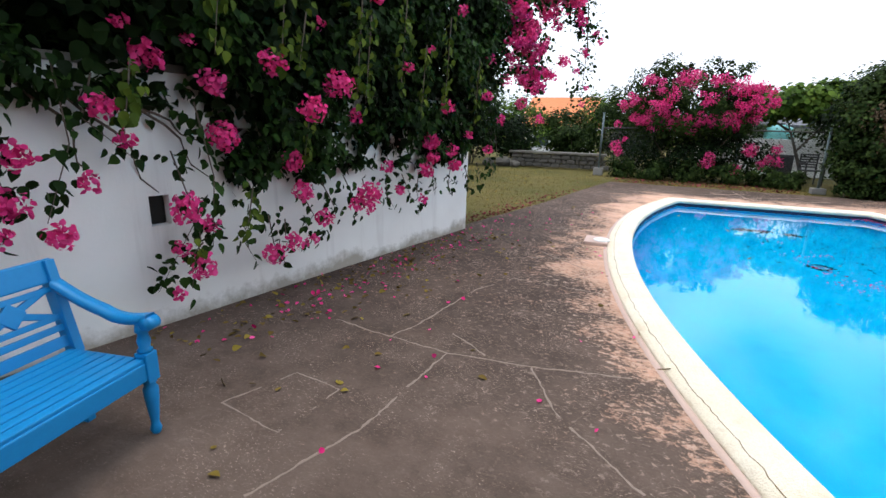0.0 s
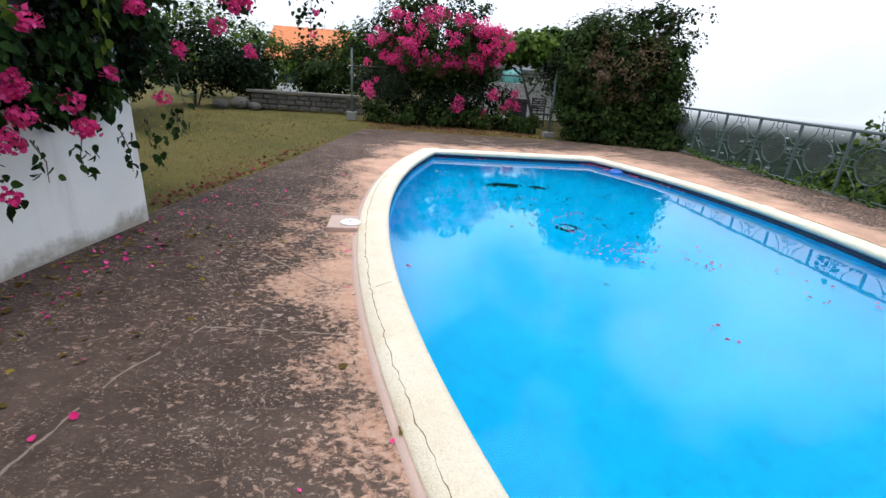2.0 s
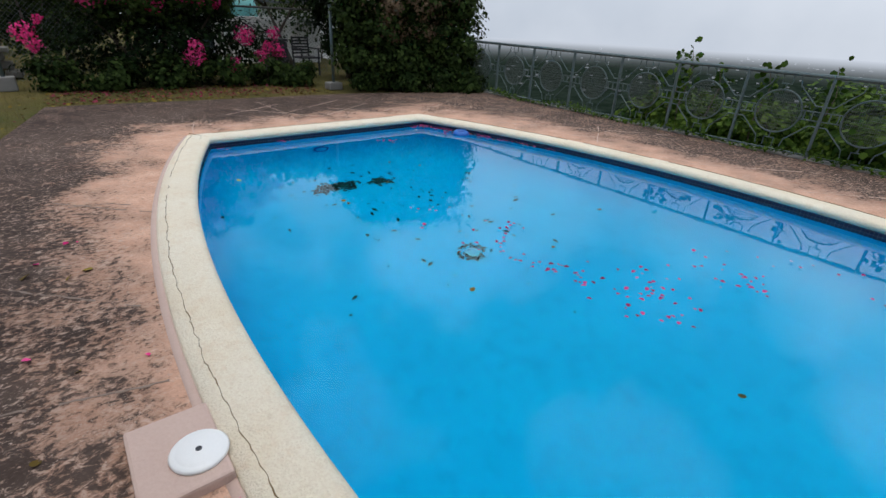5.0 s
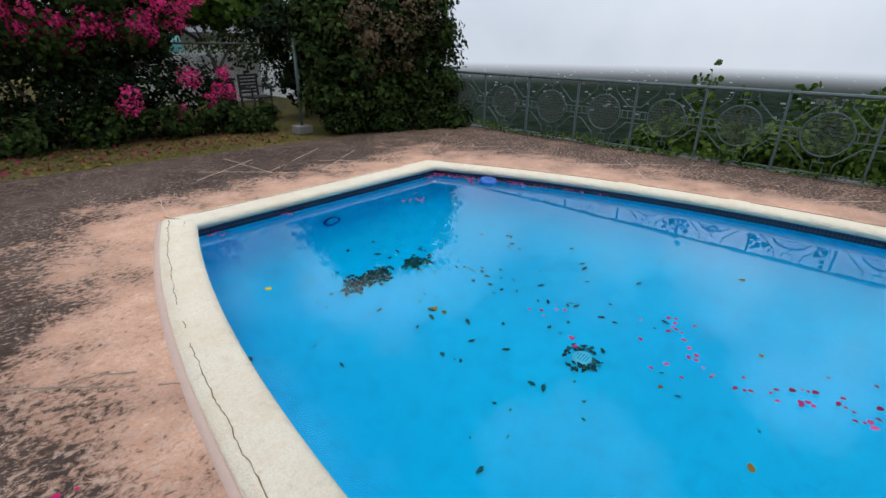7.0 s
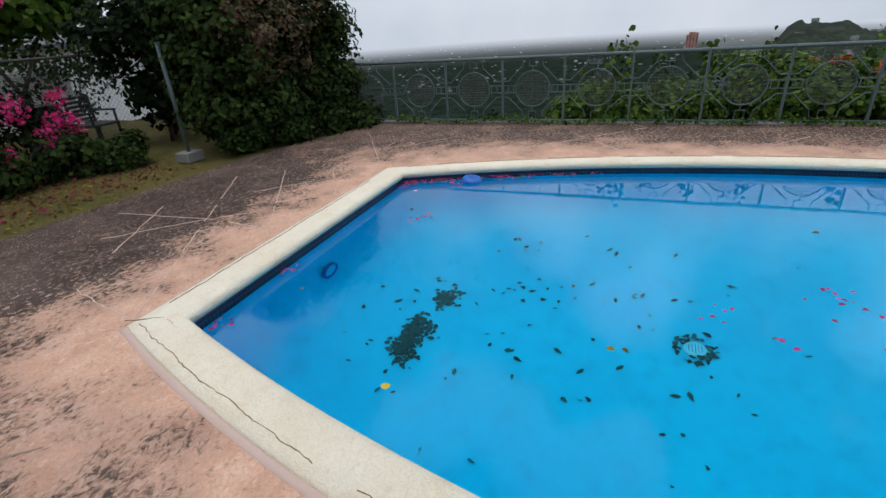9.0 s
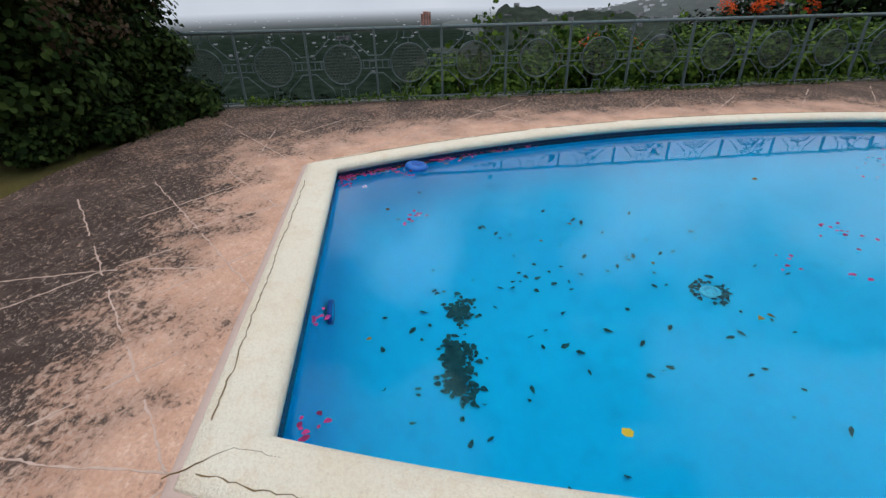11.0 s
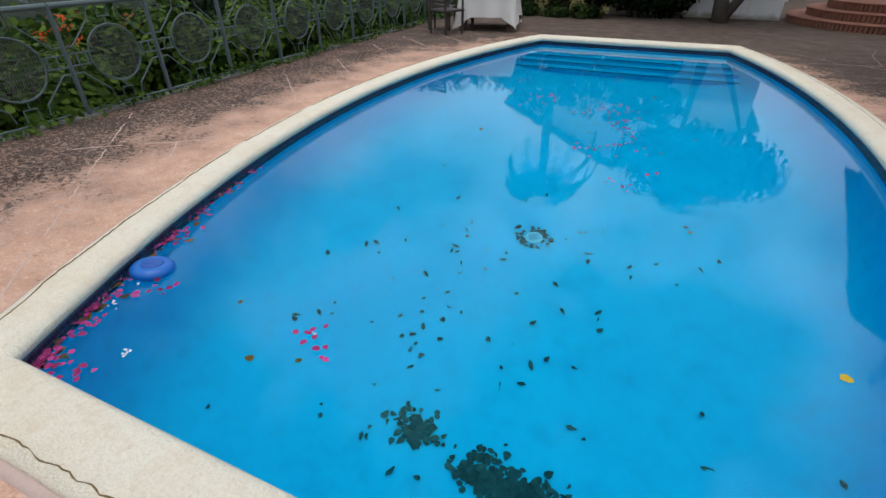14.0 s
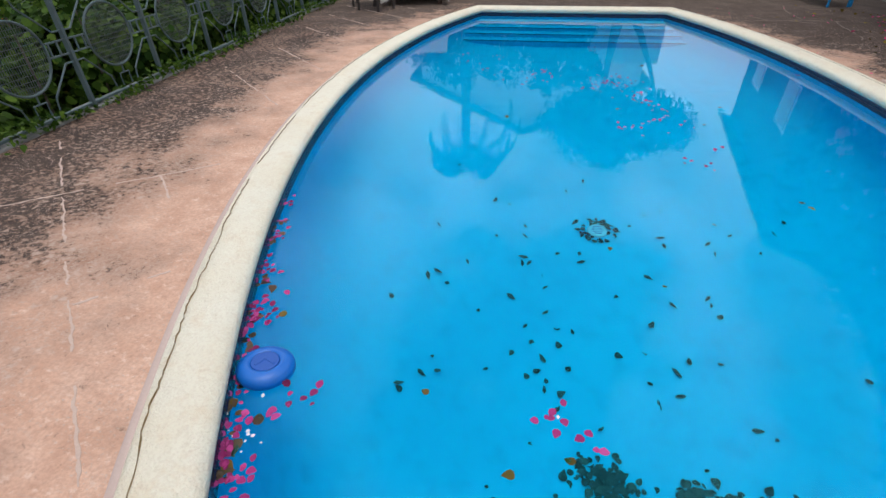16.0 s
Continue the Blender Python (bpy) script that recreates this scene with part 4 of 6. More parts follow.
def drape(n, depth0, depth1, size, hmax=3.9):
    s = rng.uniform(-1.5, 6.2, n)
    low = np.interp(s, LOW_S, LOW_H) + rng.normal(size=n) * 0.05
    h = low + (hmax - low) * rng.random(n) ** 1.1
    bulge = swell(s, h, low)
    o = bulge + rng.uniform(depth0, depth1, n)
    P = np.array([on_wall(a, b, c) for a, b, c in zip(s, h, o)])
    N = np.array(WALL_N)[None] * 0.9 + np.array([0, 0, 0.45]) + rng.normal(size=(n, 3)) * 0.5
    return P + OFF, N


P, N = drape(52000, -0.2, 0.1, 0.07)
patchy = np.array([noise.noise(Vector(p) * 3.2) + 0.5 * noise.noise(Vector(p) * 7.0) for p in P])
keep = patchy > 0.06
P, N = P[keep], N[keep]
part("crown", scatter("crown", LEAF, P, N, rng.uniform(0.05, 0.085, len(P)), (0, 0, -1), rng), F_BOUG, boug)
# inner and back leaves in near black: the drape's inner shade put into their colour
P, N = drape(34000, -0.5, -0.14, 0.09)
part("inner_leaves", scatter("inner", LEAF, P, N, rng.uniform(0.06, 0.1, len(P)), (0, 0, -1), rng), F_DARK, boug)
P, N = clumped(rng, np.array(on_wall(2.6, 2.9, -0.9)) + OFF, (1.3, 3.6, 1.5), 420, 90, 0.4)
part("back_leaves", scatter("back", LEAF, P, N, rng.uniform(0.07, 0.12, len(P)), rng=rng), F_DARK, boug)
# hanging shoots under the drape
lines = []
for s, h0, h1 in ((4.62, 1.66, 0.85), (4.85, 1.7, 0.95), (4.45, 1.62, 1.15), (4.98, 1.75, 0.7), (4.08, 1.2, 0.33), (3.98, 0.95, 0.3), (3.9, 1.5, 0.55), (3.55, 0.75, 0.38), (3.4, 0.7, 0.28), (3.25, 0.65, 0.36), (3.05, 0.8, 0.5),
                  (2.85, 0.9, 0.42), (2.6, 0.95, 0.55), (2.35, 0.9, 0.62), (2.0, 0.9, 0.55), (1.75, 0.9, 0.6), (1.45, 0.9, 0.5), (1.2, 0.9, 0.62), (0.8, 0.9, 0.6), (0.45, 0.9, 0.55), (0.15, 0.95, 0.62), (-0.15, 1.0, 0.75), (-0.35, 1.3, 0.8)):
    a, b, c = on_wall(s, h0, 0.22), on_wall(s + rng.uniform(-0.12, 0.12), (h0 + h1) / 2, 0.26), on_wall(s + rng.uniform(-0.2, 0.2), h1, 0.24)
    lines.append([np.array(p) + OFF for p in (a, b, c)])
P = np.concatenate([strand(rng, l, density=46, spread=0.045) for l in lines])
N = np.array(WALL_N)[None] + rng.normal(size=P.shape) * 0.6
part("shoot_leaves", scatter("shoots", LEAF, P, N, rng.uniform(0.05, 0.085, len(P)), (0, 0, -1), rng), F_BOUG, boug)
for l in lines:
    bm = bmesh.new()
    tube(bm, l, [0.006, 0.004, 0.002], 5)
    part("shoot", bm, M_STEM, boug)
young = []
for s0, h0, h1 in ((3.9, 2.3, 1.75), (3.45, 2.35, 1.7), (3.3, 2.1, 1.75), (2.75, 2.3, 1.6), (2.65, 2.2, 1.55), (2.2, 2.4, 1.7), (1.9, 2.1, 1.5), (1.5, 2.4, 1.6), (3.05, 1.5, 1.1), (4.3, 1.7, 1.3), (4.95, 1.5, 1.1), (4.0, 0.62, 0.55), (3.6, 0.95, 0.6), (0.9, 2.1, 1.4)):
    l = [np.array(on_wall(s0 + 0.04 * j, h0 + (h1 - h0) * j / 2, 0.62 if h0 > 1.8 else 0.34)) + OFF for j in range(3)]
    young.append(strand(rng, l, density=60, spread=0.03))
    bm = bmesh.new()
    tube(bm, l, [0.006, 0.004, 0.002], 5)
    part("shoot", bm, M_STEM, boug)
P = np.concatenate(young)
part("young_leaves", scatter("young", LEAF, P, np.array(WALL_N)[None] + rng.normal(size=P.shape) * 0.4, rng.uniform(0.05, 0.08, len(P)), (0, 0, -1), rng), F_YOUNG, boug, "paler yellow-green young leaves")
for s0, h0, s1, h1 in ((4.55, 1.6, 4.05, 0.92), (4.3, 1.62, 3.7, 1.0), (4.75, 1.66, 4.4, 1.05), (4.35, 1.55, 3.75, 1.25)):
    pts = [np.array(on_wall(s0 + (s1 - s0) * t + 0.05 * math.sin(9 * t), h0 + (h1 - h0) * t, 0.03 + 0.03 * math.sin(5 * t))) + OFF for t in np.linspace(0, 1, 8)]
    bm = bmesh.new()
    tube(bm, pts, [0.012 - 0.008 * t for t in np.linspace(0, 1, 8)], 6)
    part("stem", bm, M_STEM, boug)
# arching sprays beyond the end of the wall, over the lawn
sprays = []
for s, h, o, s1, h1, o1 in ((-0.3, 2.7, 0.3, -2.4, 3.5, 0.6), (-0.3, 2.6, 0.3, -1.4, 2.1, 0.4), (-0.3, 2.8, 0.3, -1.5, 2.3, 0.45), (-0.2, 2.2, 0.2, -1.1, 1.8, 0.4), (-0.3, 3.0, 0.3, -2.8, 2.9, 0.6), (-0.2, 3.2, 0.2, -2.7, 3.9, 0.4)):
    A, B = np.array(on_wall(s, h, o)), np.array(on_wall(s1, h1, o1))
    pts = [A + (B - A) * t + np.array([0, 0, 0.35 * math.sin(math.pi * t)]) + OFF for t in np.linspace(0, 1, 7)]
    sprays.append(pts)
hang = [np.array(on_wall(-2.7, 3.4, 0.6)) + OFF, np.array(on_wall(-2.8, 2.7, 0.62)) + OFF, np.array(on_wall(-2.72, 1.75, 0.6)) + OFF]
sprays.append(hang)
P = np.concatenate([strand(rng, l, density=150, spread=0.11) for l in sprays])
part("spray_leaves", scatter("sprays", LEAF, P, rng.normal(size=P.shape) + np.array([0.3, 0, 0.6]), rng.uniform(0.05, 0.085, len(P)), rng=rng), F_BOUG, boug)
for l in sprays:
    bm = bmesh.new()
    tube(bm, l, list(np.linspace(0.012, 0.003, len(l))), 5)
    part("spray", bm, M_STEM, boug)
BLOOMS = [(4.19, 1.74, 0.11), (3.79, 1.63, 0.1), (3.58, 1.76, 0.1), (3.0, 1.67, 0.13), (3.76, 1.29, 0.13), (3.29, 1.48, 0.11), (3.19, 1.11, 0.11), (1.33, 1.23, 0.12), (2.5, 0.8, 0.13), (2.48, 1.46, 0.07), (4.85, 1.2, 0.09),
          (4.9, 0.96, 0.1), (3.98, 0.44, 0.11), (3.45, 0.42, 0.1), (1.35, 1.58, 0.08), (3.1, 0.86, 0.1), (2.9, 0.62, 0.09), (4.06, 0.84, 0.12), (3.9, 0.72, 0.06), (4.45, 1.45, 0.09), (4.35, 1.28, 0.06), (4.55, 1.05, 0.06), (0.9, 0.95, 0.1), (0.95, 1.12, 0.09),
          (1.3, 1.05, 0.09), (1.4, 0.92, 0.1), (0.6, 1.3, 0.05), (2.05, 1.0, 0.07), (1.85, 0.75, 0.06), (4.15, 0.3, 0.05), (4.1, 0.58, 0.07), (4.72, 0.78, 0.09), (5.0, 0.82, 0.1), (2.6, 0.7, 0.08), (1.5, 0.62, 0.06), (2.3, 0.62, 0.06),
          (2.0, 1.9, 0.06), (3.95, 1.85, 0.05), (4.3, 1.9, 0.05), (3.5, 2.3, 0.05), (2.4, 2.4, 0.07), (1.6, 2.1, 0.05), (0.4, 1.75, 0.08), (0.2, 2.2, 0.07), (-0.2, 1.5, 0.08), (0.0, 1.1, 0.07), (-0.3, 2.0, 0.1), (-0.4, 2.8, 0.16), (-0.3, 2.45, 0.12), (0.9, 2.6, 0.06), (3.0, 2.1, 0.05), (3.3, 0.5, 0.08), (3.05, 0.45, 0.06)]
cs = [np.array(on_wall(s, h, max(0.28, float(swell(s, h, np.interp(s, LOW_S, LOW_H))) + 0.14))) + OFF for s, h, r in BLOOMS]
rs = [r for _, _, r in BLOOMS]
for l in sprays[:6]:
    for p in l[2:]:
        for _ in range(3):
            cs.append(p + rng.normal(size=3) * 0.13)
            rs.append(rng.uniform(0.05, 0.11))
for _ in range(46):
    t = rng.random()
    a, b2 = ((-0.35, 2.9), (-1.35, 2.05)) if rng.random() < 0.6 else ((-0.5, 3.2), (-2.3, 3.3))
    cs.append(np.array(on_wall(a[0] + (b2[0] - a[0]) * t + rng.normal() * 0.12, a[1] + (b2[1] - a[1]) * t + rng.normal() * 0.12, 0.35 + rng.normal() * 0.1)) + OFF)
    rs.append(rng.uniform(0.09, 0.17))
for t in np.linspace(0.1, 1, 6):
    cs.append(hang[0] + (hang[2] - hang[0]) * t + rng.normal(size=3) * 0.05)
    rs.append(0.05)
part("blossom", blossoms(rng, cs, [0.85 * r for r in rs], 120, 0.038), F_BRACT, boug)
# the tall hedge that carries on behind the wall and beside the lawn
hedge = thing("climber_thicket", pose(-6.6, 12.4, 0), "tall dark leafy thicket rising behind the garden wall", "thicket")
P, N = clumped(rng, (0.0, 0, 2.0), (1.5, 1.6, 1.7), 150, 80, 0.42, 0.0)
part("crown", scatter("crown", LEAF, P, N, rng.uniform(0.09, 0.15, len(P)), rng=rng), F_DARK, hedge)
for i in range(7):
    a = i * 0.9
    bm = bmesh.new()
    tube(bm, [(0.5 * math.cos(a), 0.5 * math.sin(a), -0.05), (0.8 * math.cos(a), 0.8 * math.sin(a), 1.2), (1.1 * math.cos(a), 1.1 * math.sin(a), 2.6)], [0.05, 0.035, 0.015], 6)
    part("stem", bm, M_STEM, hedge)


# ---------------------------------------------------------------- shrubs and trees
def tree(name, at, label, category, limbs, crowns, leaf_mat, leaf_size, rng_seed, shape=LEAF, trunk=0.12, flowers=None, dry=None):
    """A trunk with limbs and a crown of leaf clumps; crowns: centre, radii, clumps, leaves each, clump radius."""
    rng = np.random.default_rng(rng_seed)
    e = thing(name, pose(*at), label, category)
    for i, l in enumerate(limbs):
        bm = bmesh.new()
        k = len(l)
        tube(bm, l, [max(0.012, trunk * (1 - 0.8 * j / max(1, k - 1)) * (1 if i == 0 else 0.6)) for j in range(k)], 8)
        part("trunk" if i == 0 else "limb", bm, M_BARK, e, smooth=True)
    for c, r, n, per, cr in crowns:
        P, N = clumped(rng, c, r, n, per, cr, 0.02)
        part("crown", scatter("crown", shape, P, N, leaf_size * rng.uniform(0.65, 1.3, len(P)), rng=rng), leaf_mat, e)
    if dry:
        P, N = clumped(rng, *dry)
        part("dry_vine", scatter("dry", LEAF, P, N, 0.06 * rng.uniform(0.6, 1.4, len(P)), rng=rng), F_DRY, e)
    if flowers:
        c, r, n, rad, mat = flowers
        C, _ = ball_points(rng, c, r, n, 0.35)
        part("blossom", blossoms(rng, C, rng.uniform(rad * 0.6, rad * 1.4, n), 26, 0.05), mat, e)
    return e


# pink bougainvillea bush on the lawn's far edge
bush = tree("bougainvillea_bush", (1.25, 16.6, 0), "large bougainvillea bush covered in pink bracts", "bougainvillea",
            [[(0, 0, -0.05), (0.1, 0, 0.8), (-0.1, 0.1, 1.6)], [(0.2, 0, 0), (0.8, -0.1, 1.0), (1.5, 0, 1.9)], [(-0.2, 0, 0), (-0.9, 0, 1.0), (-1.6, 0.1, 1.8)], [(0.4, 0.1, 0), (1.3, 0.2, 0.7), (2.2, 0, 1.0)], [(0, 0.1, 0), (0.3, 0.1, 1.5), (0.2, 0.1, 2.7)], [(-0.4, 0.1, 0), (-0.5, 0.2, 0.9), (-0.3, 0.2, 2.0)]],
            [((0.0, 0, 2.05), (1.9, 0.9, 1.05), 190, 62, 0.3), ((-0.9, 0.1, 3.2), (0.5, 0.4, 0.4), 16, 40, 0.2), ((0.3, 0.1, 3.15), (1.1, 0.4, 0.4), 26, 34, 0.2), ((-1.5, 0.1, 2.9), (0.5, 0.4, 0.4), 16, 34, 0.2), ((0.0, -0.75, 2.2), (1.9, 0.35, 0.8), 34, 26, 0.16)], F_SHRUB, 0.08, 31, trunk=0.06)
rng = np.random.default_rng(32)
# lower leaves coloured near black to stand for shade under the canopy
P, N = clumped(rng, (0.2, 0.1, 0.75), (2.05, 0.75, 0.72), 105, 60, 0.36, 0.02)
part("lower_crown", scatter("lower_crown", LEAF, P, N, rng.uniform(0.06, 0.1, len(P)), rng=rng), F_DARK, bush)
C, _ = ball_points(rng, (0.0, -0.25, 2.25), (2.05, 0.85, 0.85), 165, 0.3)
keep = C[:, 1] < 0.25
C = np.concatenate([C[keep], np.array([(-2.1, -0.5, 0.95), (-2.0, -0.55, 0.75), (-1.85, -0.5, 1.15), (2.0, -0.6, 0.75), (2.2, -0.6, 0.65), (1.85, -0.6, 0.55), (0.5, -0.8, 0.75), (0.45, -0.8, 0.55), (1.5, -0.7, 0.95), (2.15, -0.6, 1.0), (-1.1, -0.5, 1.5), (-1.5, -0.5, 1.7), (-2.1, -0.4, 1.6), (1.2, -0.75, 0.4)])])
part("blossom", blossoms(rng, C, rng.uniform(0.08, 0.22, len(C)), 34, 0.05), F_BRACT, bush)

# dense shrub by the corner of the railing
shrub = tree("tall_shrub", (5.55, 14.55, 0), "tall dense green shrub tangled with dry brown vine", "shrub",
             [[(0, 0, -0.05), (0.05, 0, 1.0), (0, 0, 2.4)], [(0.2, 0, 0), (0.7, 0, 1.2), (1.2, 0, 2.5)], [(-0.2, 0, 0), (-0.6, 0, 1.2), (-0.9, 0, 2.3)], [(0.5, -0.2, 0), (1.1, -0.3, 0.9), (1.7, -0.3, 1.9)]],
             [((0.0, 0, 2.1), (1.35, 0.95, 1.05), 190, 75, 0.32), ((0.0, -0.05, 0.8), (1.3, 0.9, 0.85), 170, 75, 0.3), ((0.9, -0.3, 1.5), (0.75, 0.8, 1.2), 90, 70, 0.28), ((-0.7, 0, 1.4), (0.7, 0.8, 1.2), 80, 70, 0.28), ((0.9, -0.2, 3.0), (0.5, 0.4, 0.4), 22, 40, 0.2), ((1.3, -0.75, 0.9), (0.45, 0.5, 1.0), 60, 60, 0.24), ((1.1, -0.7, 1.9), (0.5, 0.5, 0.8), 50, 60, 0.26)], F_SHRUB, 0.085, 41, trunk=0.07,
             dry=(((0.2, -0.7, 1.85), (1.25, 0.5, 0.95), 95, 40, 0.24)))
rng = np.random.default_rng(42)
tw = []
for i in range(16):
    z0, a = rng.uniform(1.7, 3.2), rng.uniform(-0.5, 0.4)
    A = np.array((0.95 + rng.uniform(-0.2, 0.2), -0.5 + a * 0.5, z0))
    B = A + np.array((rng.uniform(0.3, 0.75), rng.uniform(-0.6, 0.2), rng.uniform(-0.3, 0.35)))
    tw.append([A, (A + B) / 2 + np.array((0, 0, 0.12)), B, B + np.array((0.08, -0.05, -0.15))])
P = np.concatenate([strand(rng, l, density=38, spread=0.07) for l in tw])
part("twig_leaves", scatter("twigs", LEAF, P, rng.normal(size=P.shape) + np.array([0, 0, 0.6]), rng.uniform(0.06, 0.1, len(P)), rng=rng), F_SHRUB, shrub)
for l in tw:
    bm = bmesh.new()
    tube(bm, l, [0.012, 0.009, 0.005, 0.003], 5)
    part("twig", bm, M_STEM, shrub)

# broad-leaved tree behind the chain-link
tree("broadleaf_tree", (4.3, 18.8, 0), "broad-leaved tree with a flat spreading crown and leaning trunk", "tree",
     [[(0.6, 0, -0.05), (0.2, 0, 1.0), (-0.2, 0, 2.0)], [(0.25, 0, 0.9), (0.7, 0.1, 1.5), (1.1, 0.1, 2.1)], [(0, 0, 1.5), (-0.9, 0, 2.1), (-1.4, 0, 2.3)]],
     [((0.1, 0, 2.4), (1.9, 0.9, 0.55), 110, 46, 0.28), ((1.2, 0.1, 2.75), (0.7, 0.6, 0.4), 30, 40, 0.22)], F_GRAPE, 0.15, 51, ROUND, trunk=0.07)
for i, (x, y, r, h, m) in enumerate(((-0.9, 19.5, 1.2, 2.9, F_SHRUB), (-4.9, 18.9, 1.0, 1.9, F_DARK), (-6.3, 18.0, 1.3, 2.4, F_DARK), (-7.5, 15.2, 1.6, 3.0, F_DARK), (-2.9, 21.5, 1.0, 1.6, F_SHRUB), (7.6, 17.5, 1.4, 2.2, F_SHRUB), (6.6, 21, 1.8, 3.4, F_SHRUB), (1.0, 22, 1.7, 3.6, F_SHRUB))):
    tree("garden_shrub", (x, y, 0), "leafy green garden shrub beyond the lawn", "shrub", [[(0, 0, -0.05), (0.05, 0, h * 0.3), (0, 0, h * 0.7)], [(0.1, 0, 0), (0.4 * r, 0, h * 0.5)]],
         [((0, 0, h * 0.55), (r, r * 0.8, h * 0.45), 70, 60, 0.34 * r)], m, 0.1, 60 + i, trunk=0.05)
# low planting along the foot of the bushes
for i, (x, y, r) in enumerate(((-0.6, 16.1, 0.45), (0.3, 15.9, 0.4), (1.3, 15.9, 0.45), (2.2, 15.9, 0.5), (3.1, 15.8, 0.5), (3.7, 15.5, 0.4), (4.8, 14.2, 0.4), (5.5, 13.8, 0.4), (6.2, 13.5, 0.4), (6.8, 13.2, 0.35))):
    tree("low_shrub", (x, y, -0.03), "low dark green ground shrub at the lawn's edge", "shrub", [[(0, 0, -0.02), (0.02, 0, r * 0.6)]], [((0, 0, r * 0.55), (r, r * 0.7, r * 0.7), 34, 46, 0.16)], F_SHRUB, 0.075, 80 + i, trunk=0.02)

# slope planting beyond the railing
rng = np.random.default_rng(90)
slope = []
for i in range(46):
    y = rng.uniform(-2.5, 9.7)
    x = rng.uniform(7.75, 9.6)
    slope.append((x, y, rng.uniform(0.5, 0.8), 0.0))
for i, (x, y, r, _) in enumerate(slope):
    top = 0.55 + 0.35 * math.sin(y * 2.1) * 0.5 + 0.15 * rng.random()
    gz = land(x, y)
    h = max(0.7, top - gz - 0.16 * max(0.0, y - 7.0))
    tree("slope_shrub", (x, y, gz), "bright green broad-leaved shrub on the slope below the railing", "shrub", [[(0, 0, -0.05), (0.05, 0, h * 0.4), (0, 0, h * 0.8)]],
         [((0, 0, h * 0.6), (r, r, h * 0.42), 48, 66, 0.27)], F_GRAPE, 0.082, 100 + i, ROUND, trunk=0.03)
for i, (x, y, tip) in enumerate(((7.6, 8.78, 1.25), (7.6, 8.95, 1.02), (7.65, 6.8, 1.12), (7.6, 7.6, 1.1), (7.6, 5.6, 1.12), (7.7, 3.4, 1.25), (7.6, 9.3, 0.75), (7.6, 8.3, 1.04))):
    gz = land(x, y)
    e = thing("climbing_shoot", pose(x, y, gz), "upright leafy green shoot rising above the railing", "vine")
    rg = np.random.default_rng(200 + i)
    H = tip - gz
    l = [np.array(p) for p in ((0, 0, -0.03), (-0.05, 0.04, H * 0.4), (0.03, -0.03, H * 0.75), (0, 0.05, H))]
    bm = bmesh.new()
    tube(bm, l, [0.015, 0.011, 0.007, 0.003], 5)
    part("stem", bm, M_STEM, e)
    P = strand(rg, l, density=75, spread=0.07)
    part("leaves", scatter("leaves", ROUND, P, rg.normal(size=P.shape) + np.array([-0.3, 0, 0.5]), rg.uniform(0.06, 0.11, len(P)), rng=rg), F_GRAPE, e)
# weeds along the railing's foot
rng = np.random.default_rng(95)
n = 2600
yy = rng.uniform(-2.0, 12.9, n)
P = np.stack([6.98 + rng.normal(size=n) * 0.07, yy, 0.03 + 0.06 * rng.random(n) * (1 + np.sin(yy * 3.1))], 1)
tagged(obj("railing_weeds", scatter("weeds", LEAF, P, rng.normal(size=P.shape) * 0.6 + np.array([-0.2, 0, 0.8]), rng.uniform(0.03, 0.065, n), rng=rng), F_GRAPE), "small green weeds along the railing's foot", "weeds", kind="stuff")
# flame trees and dark trees further down the slope
for i, (x, y, z, r, h, m, fl) in enumerate(((15, 3.5, -3.3, 2.6, 3.4, F_GRAPE, True), (14, -1.0, -3.0, 2.4, 3.9, F_DARK, True), (12.5, -4.5, -2.3, 3.0, 5.0, F_DARK, False), (17, -6, -4, 3.6, 6.2, F_DARK, False), (18, 8, -4.6, 2.5, 3.4, F_SHRUB, False), (11, -8.5, -1.7, 3.2, 5.5, F_DARK, False), (24, 16, -7, 4, 4.2, F_DARK, False), (22, 0, -6.5, 4, 5.2, F_SHRUB, False))):
    tree("flame_tree" if fl else "slope_tree", (x, y, land(x, y)), "flame tree with orange-red blossom on the slope" if fl else "dark leafy tree on the slope below the railing", "tree",
         [[(0, 0, -0.1), (0.1, 0, h * 0.4), (0, 0.1, h * 0.75)], [(0, 0, h * 0.3), (r * 0.4, 0.1, h * 0.6)], [(0, 0, h * 0.35), (-r * 0.4, -0.1, h * 0.65)]],
         [((0, 0, h * 0.72), (r, r, h * 0.3), 110, 60, 0.55)], m, 0.2, 130 + i, trunk=0.16,
         flowers=((0, 0, h * 0.85), (r * 0.9, r * 0.9, h * 0.25), 26, 0.22, F_FLAME) if fl else None)
rng = np.random.default_rng(96)
C = np.stack([rng.uniform(9.5, 70, 700), rng.uniform(-35, 70, 700)], 1)
P = np.concatenate([np.stack([x + rng.normal(size=46) * 0.8, y + rng.normal(size=46) * 0.8, land(x, y) + rng.random(46) * rng.uniform(0.6, 1.8)], 1) for x, y in C])
n = len(P)
tagged(obj("slope_scrub", scatter("scrub", ROUND, P, rng.normal(size=P.shape) + np.array([-0.3, 0, 1.0]), rng.uniform(0.16, 0.34, n), rng=rng), F_DARK), "dark scrub covering the hillside below", "scrub", kind="stuff")


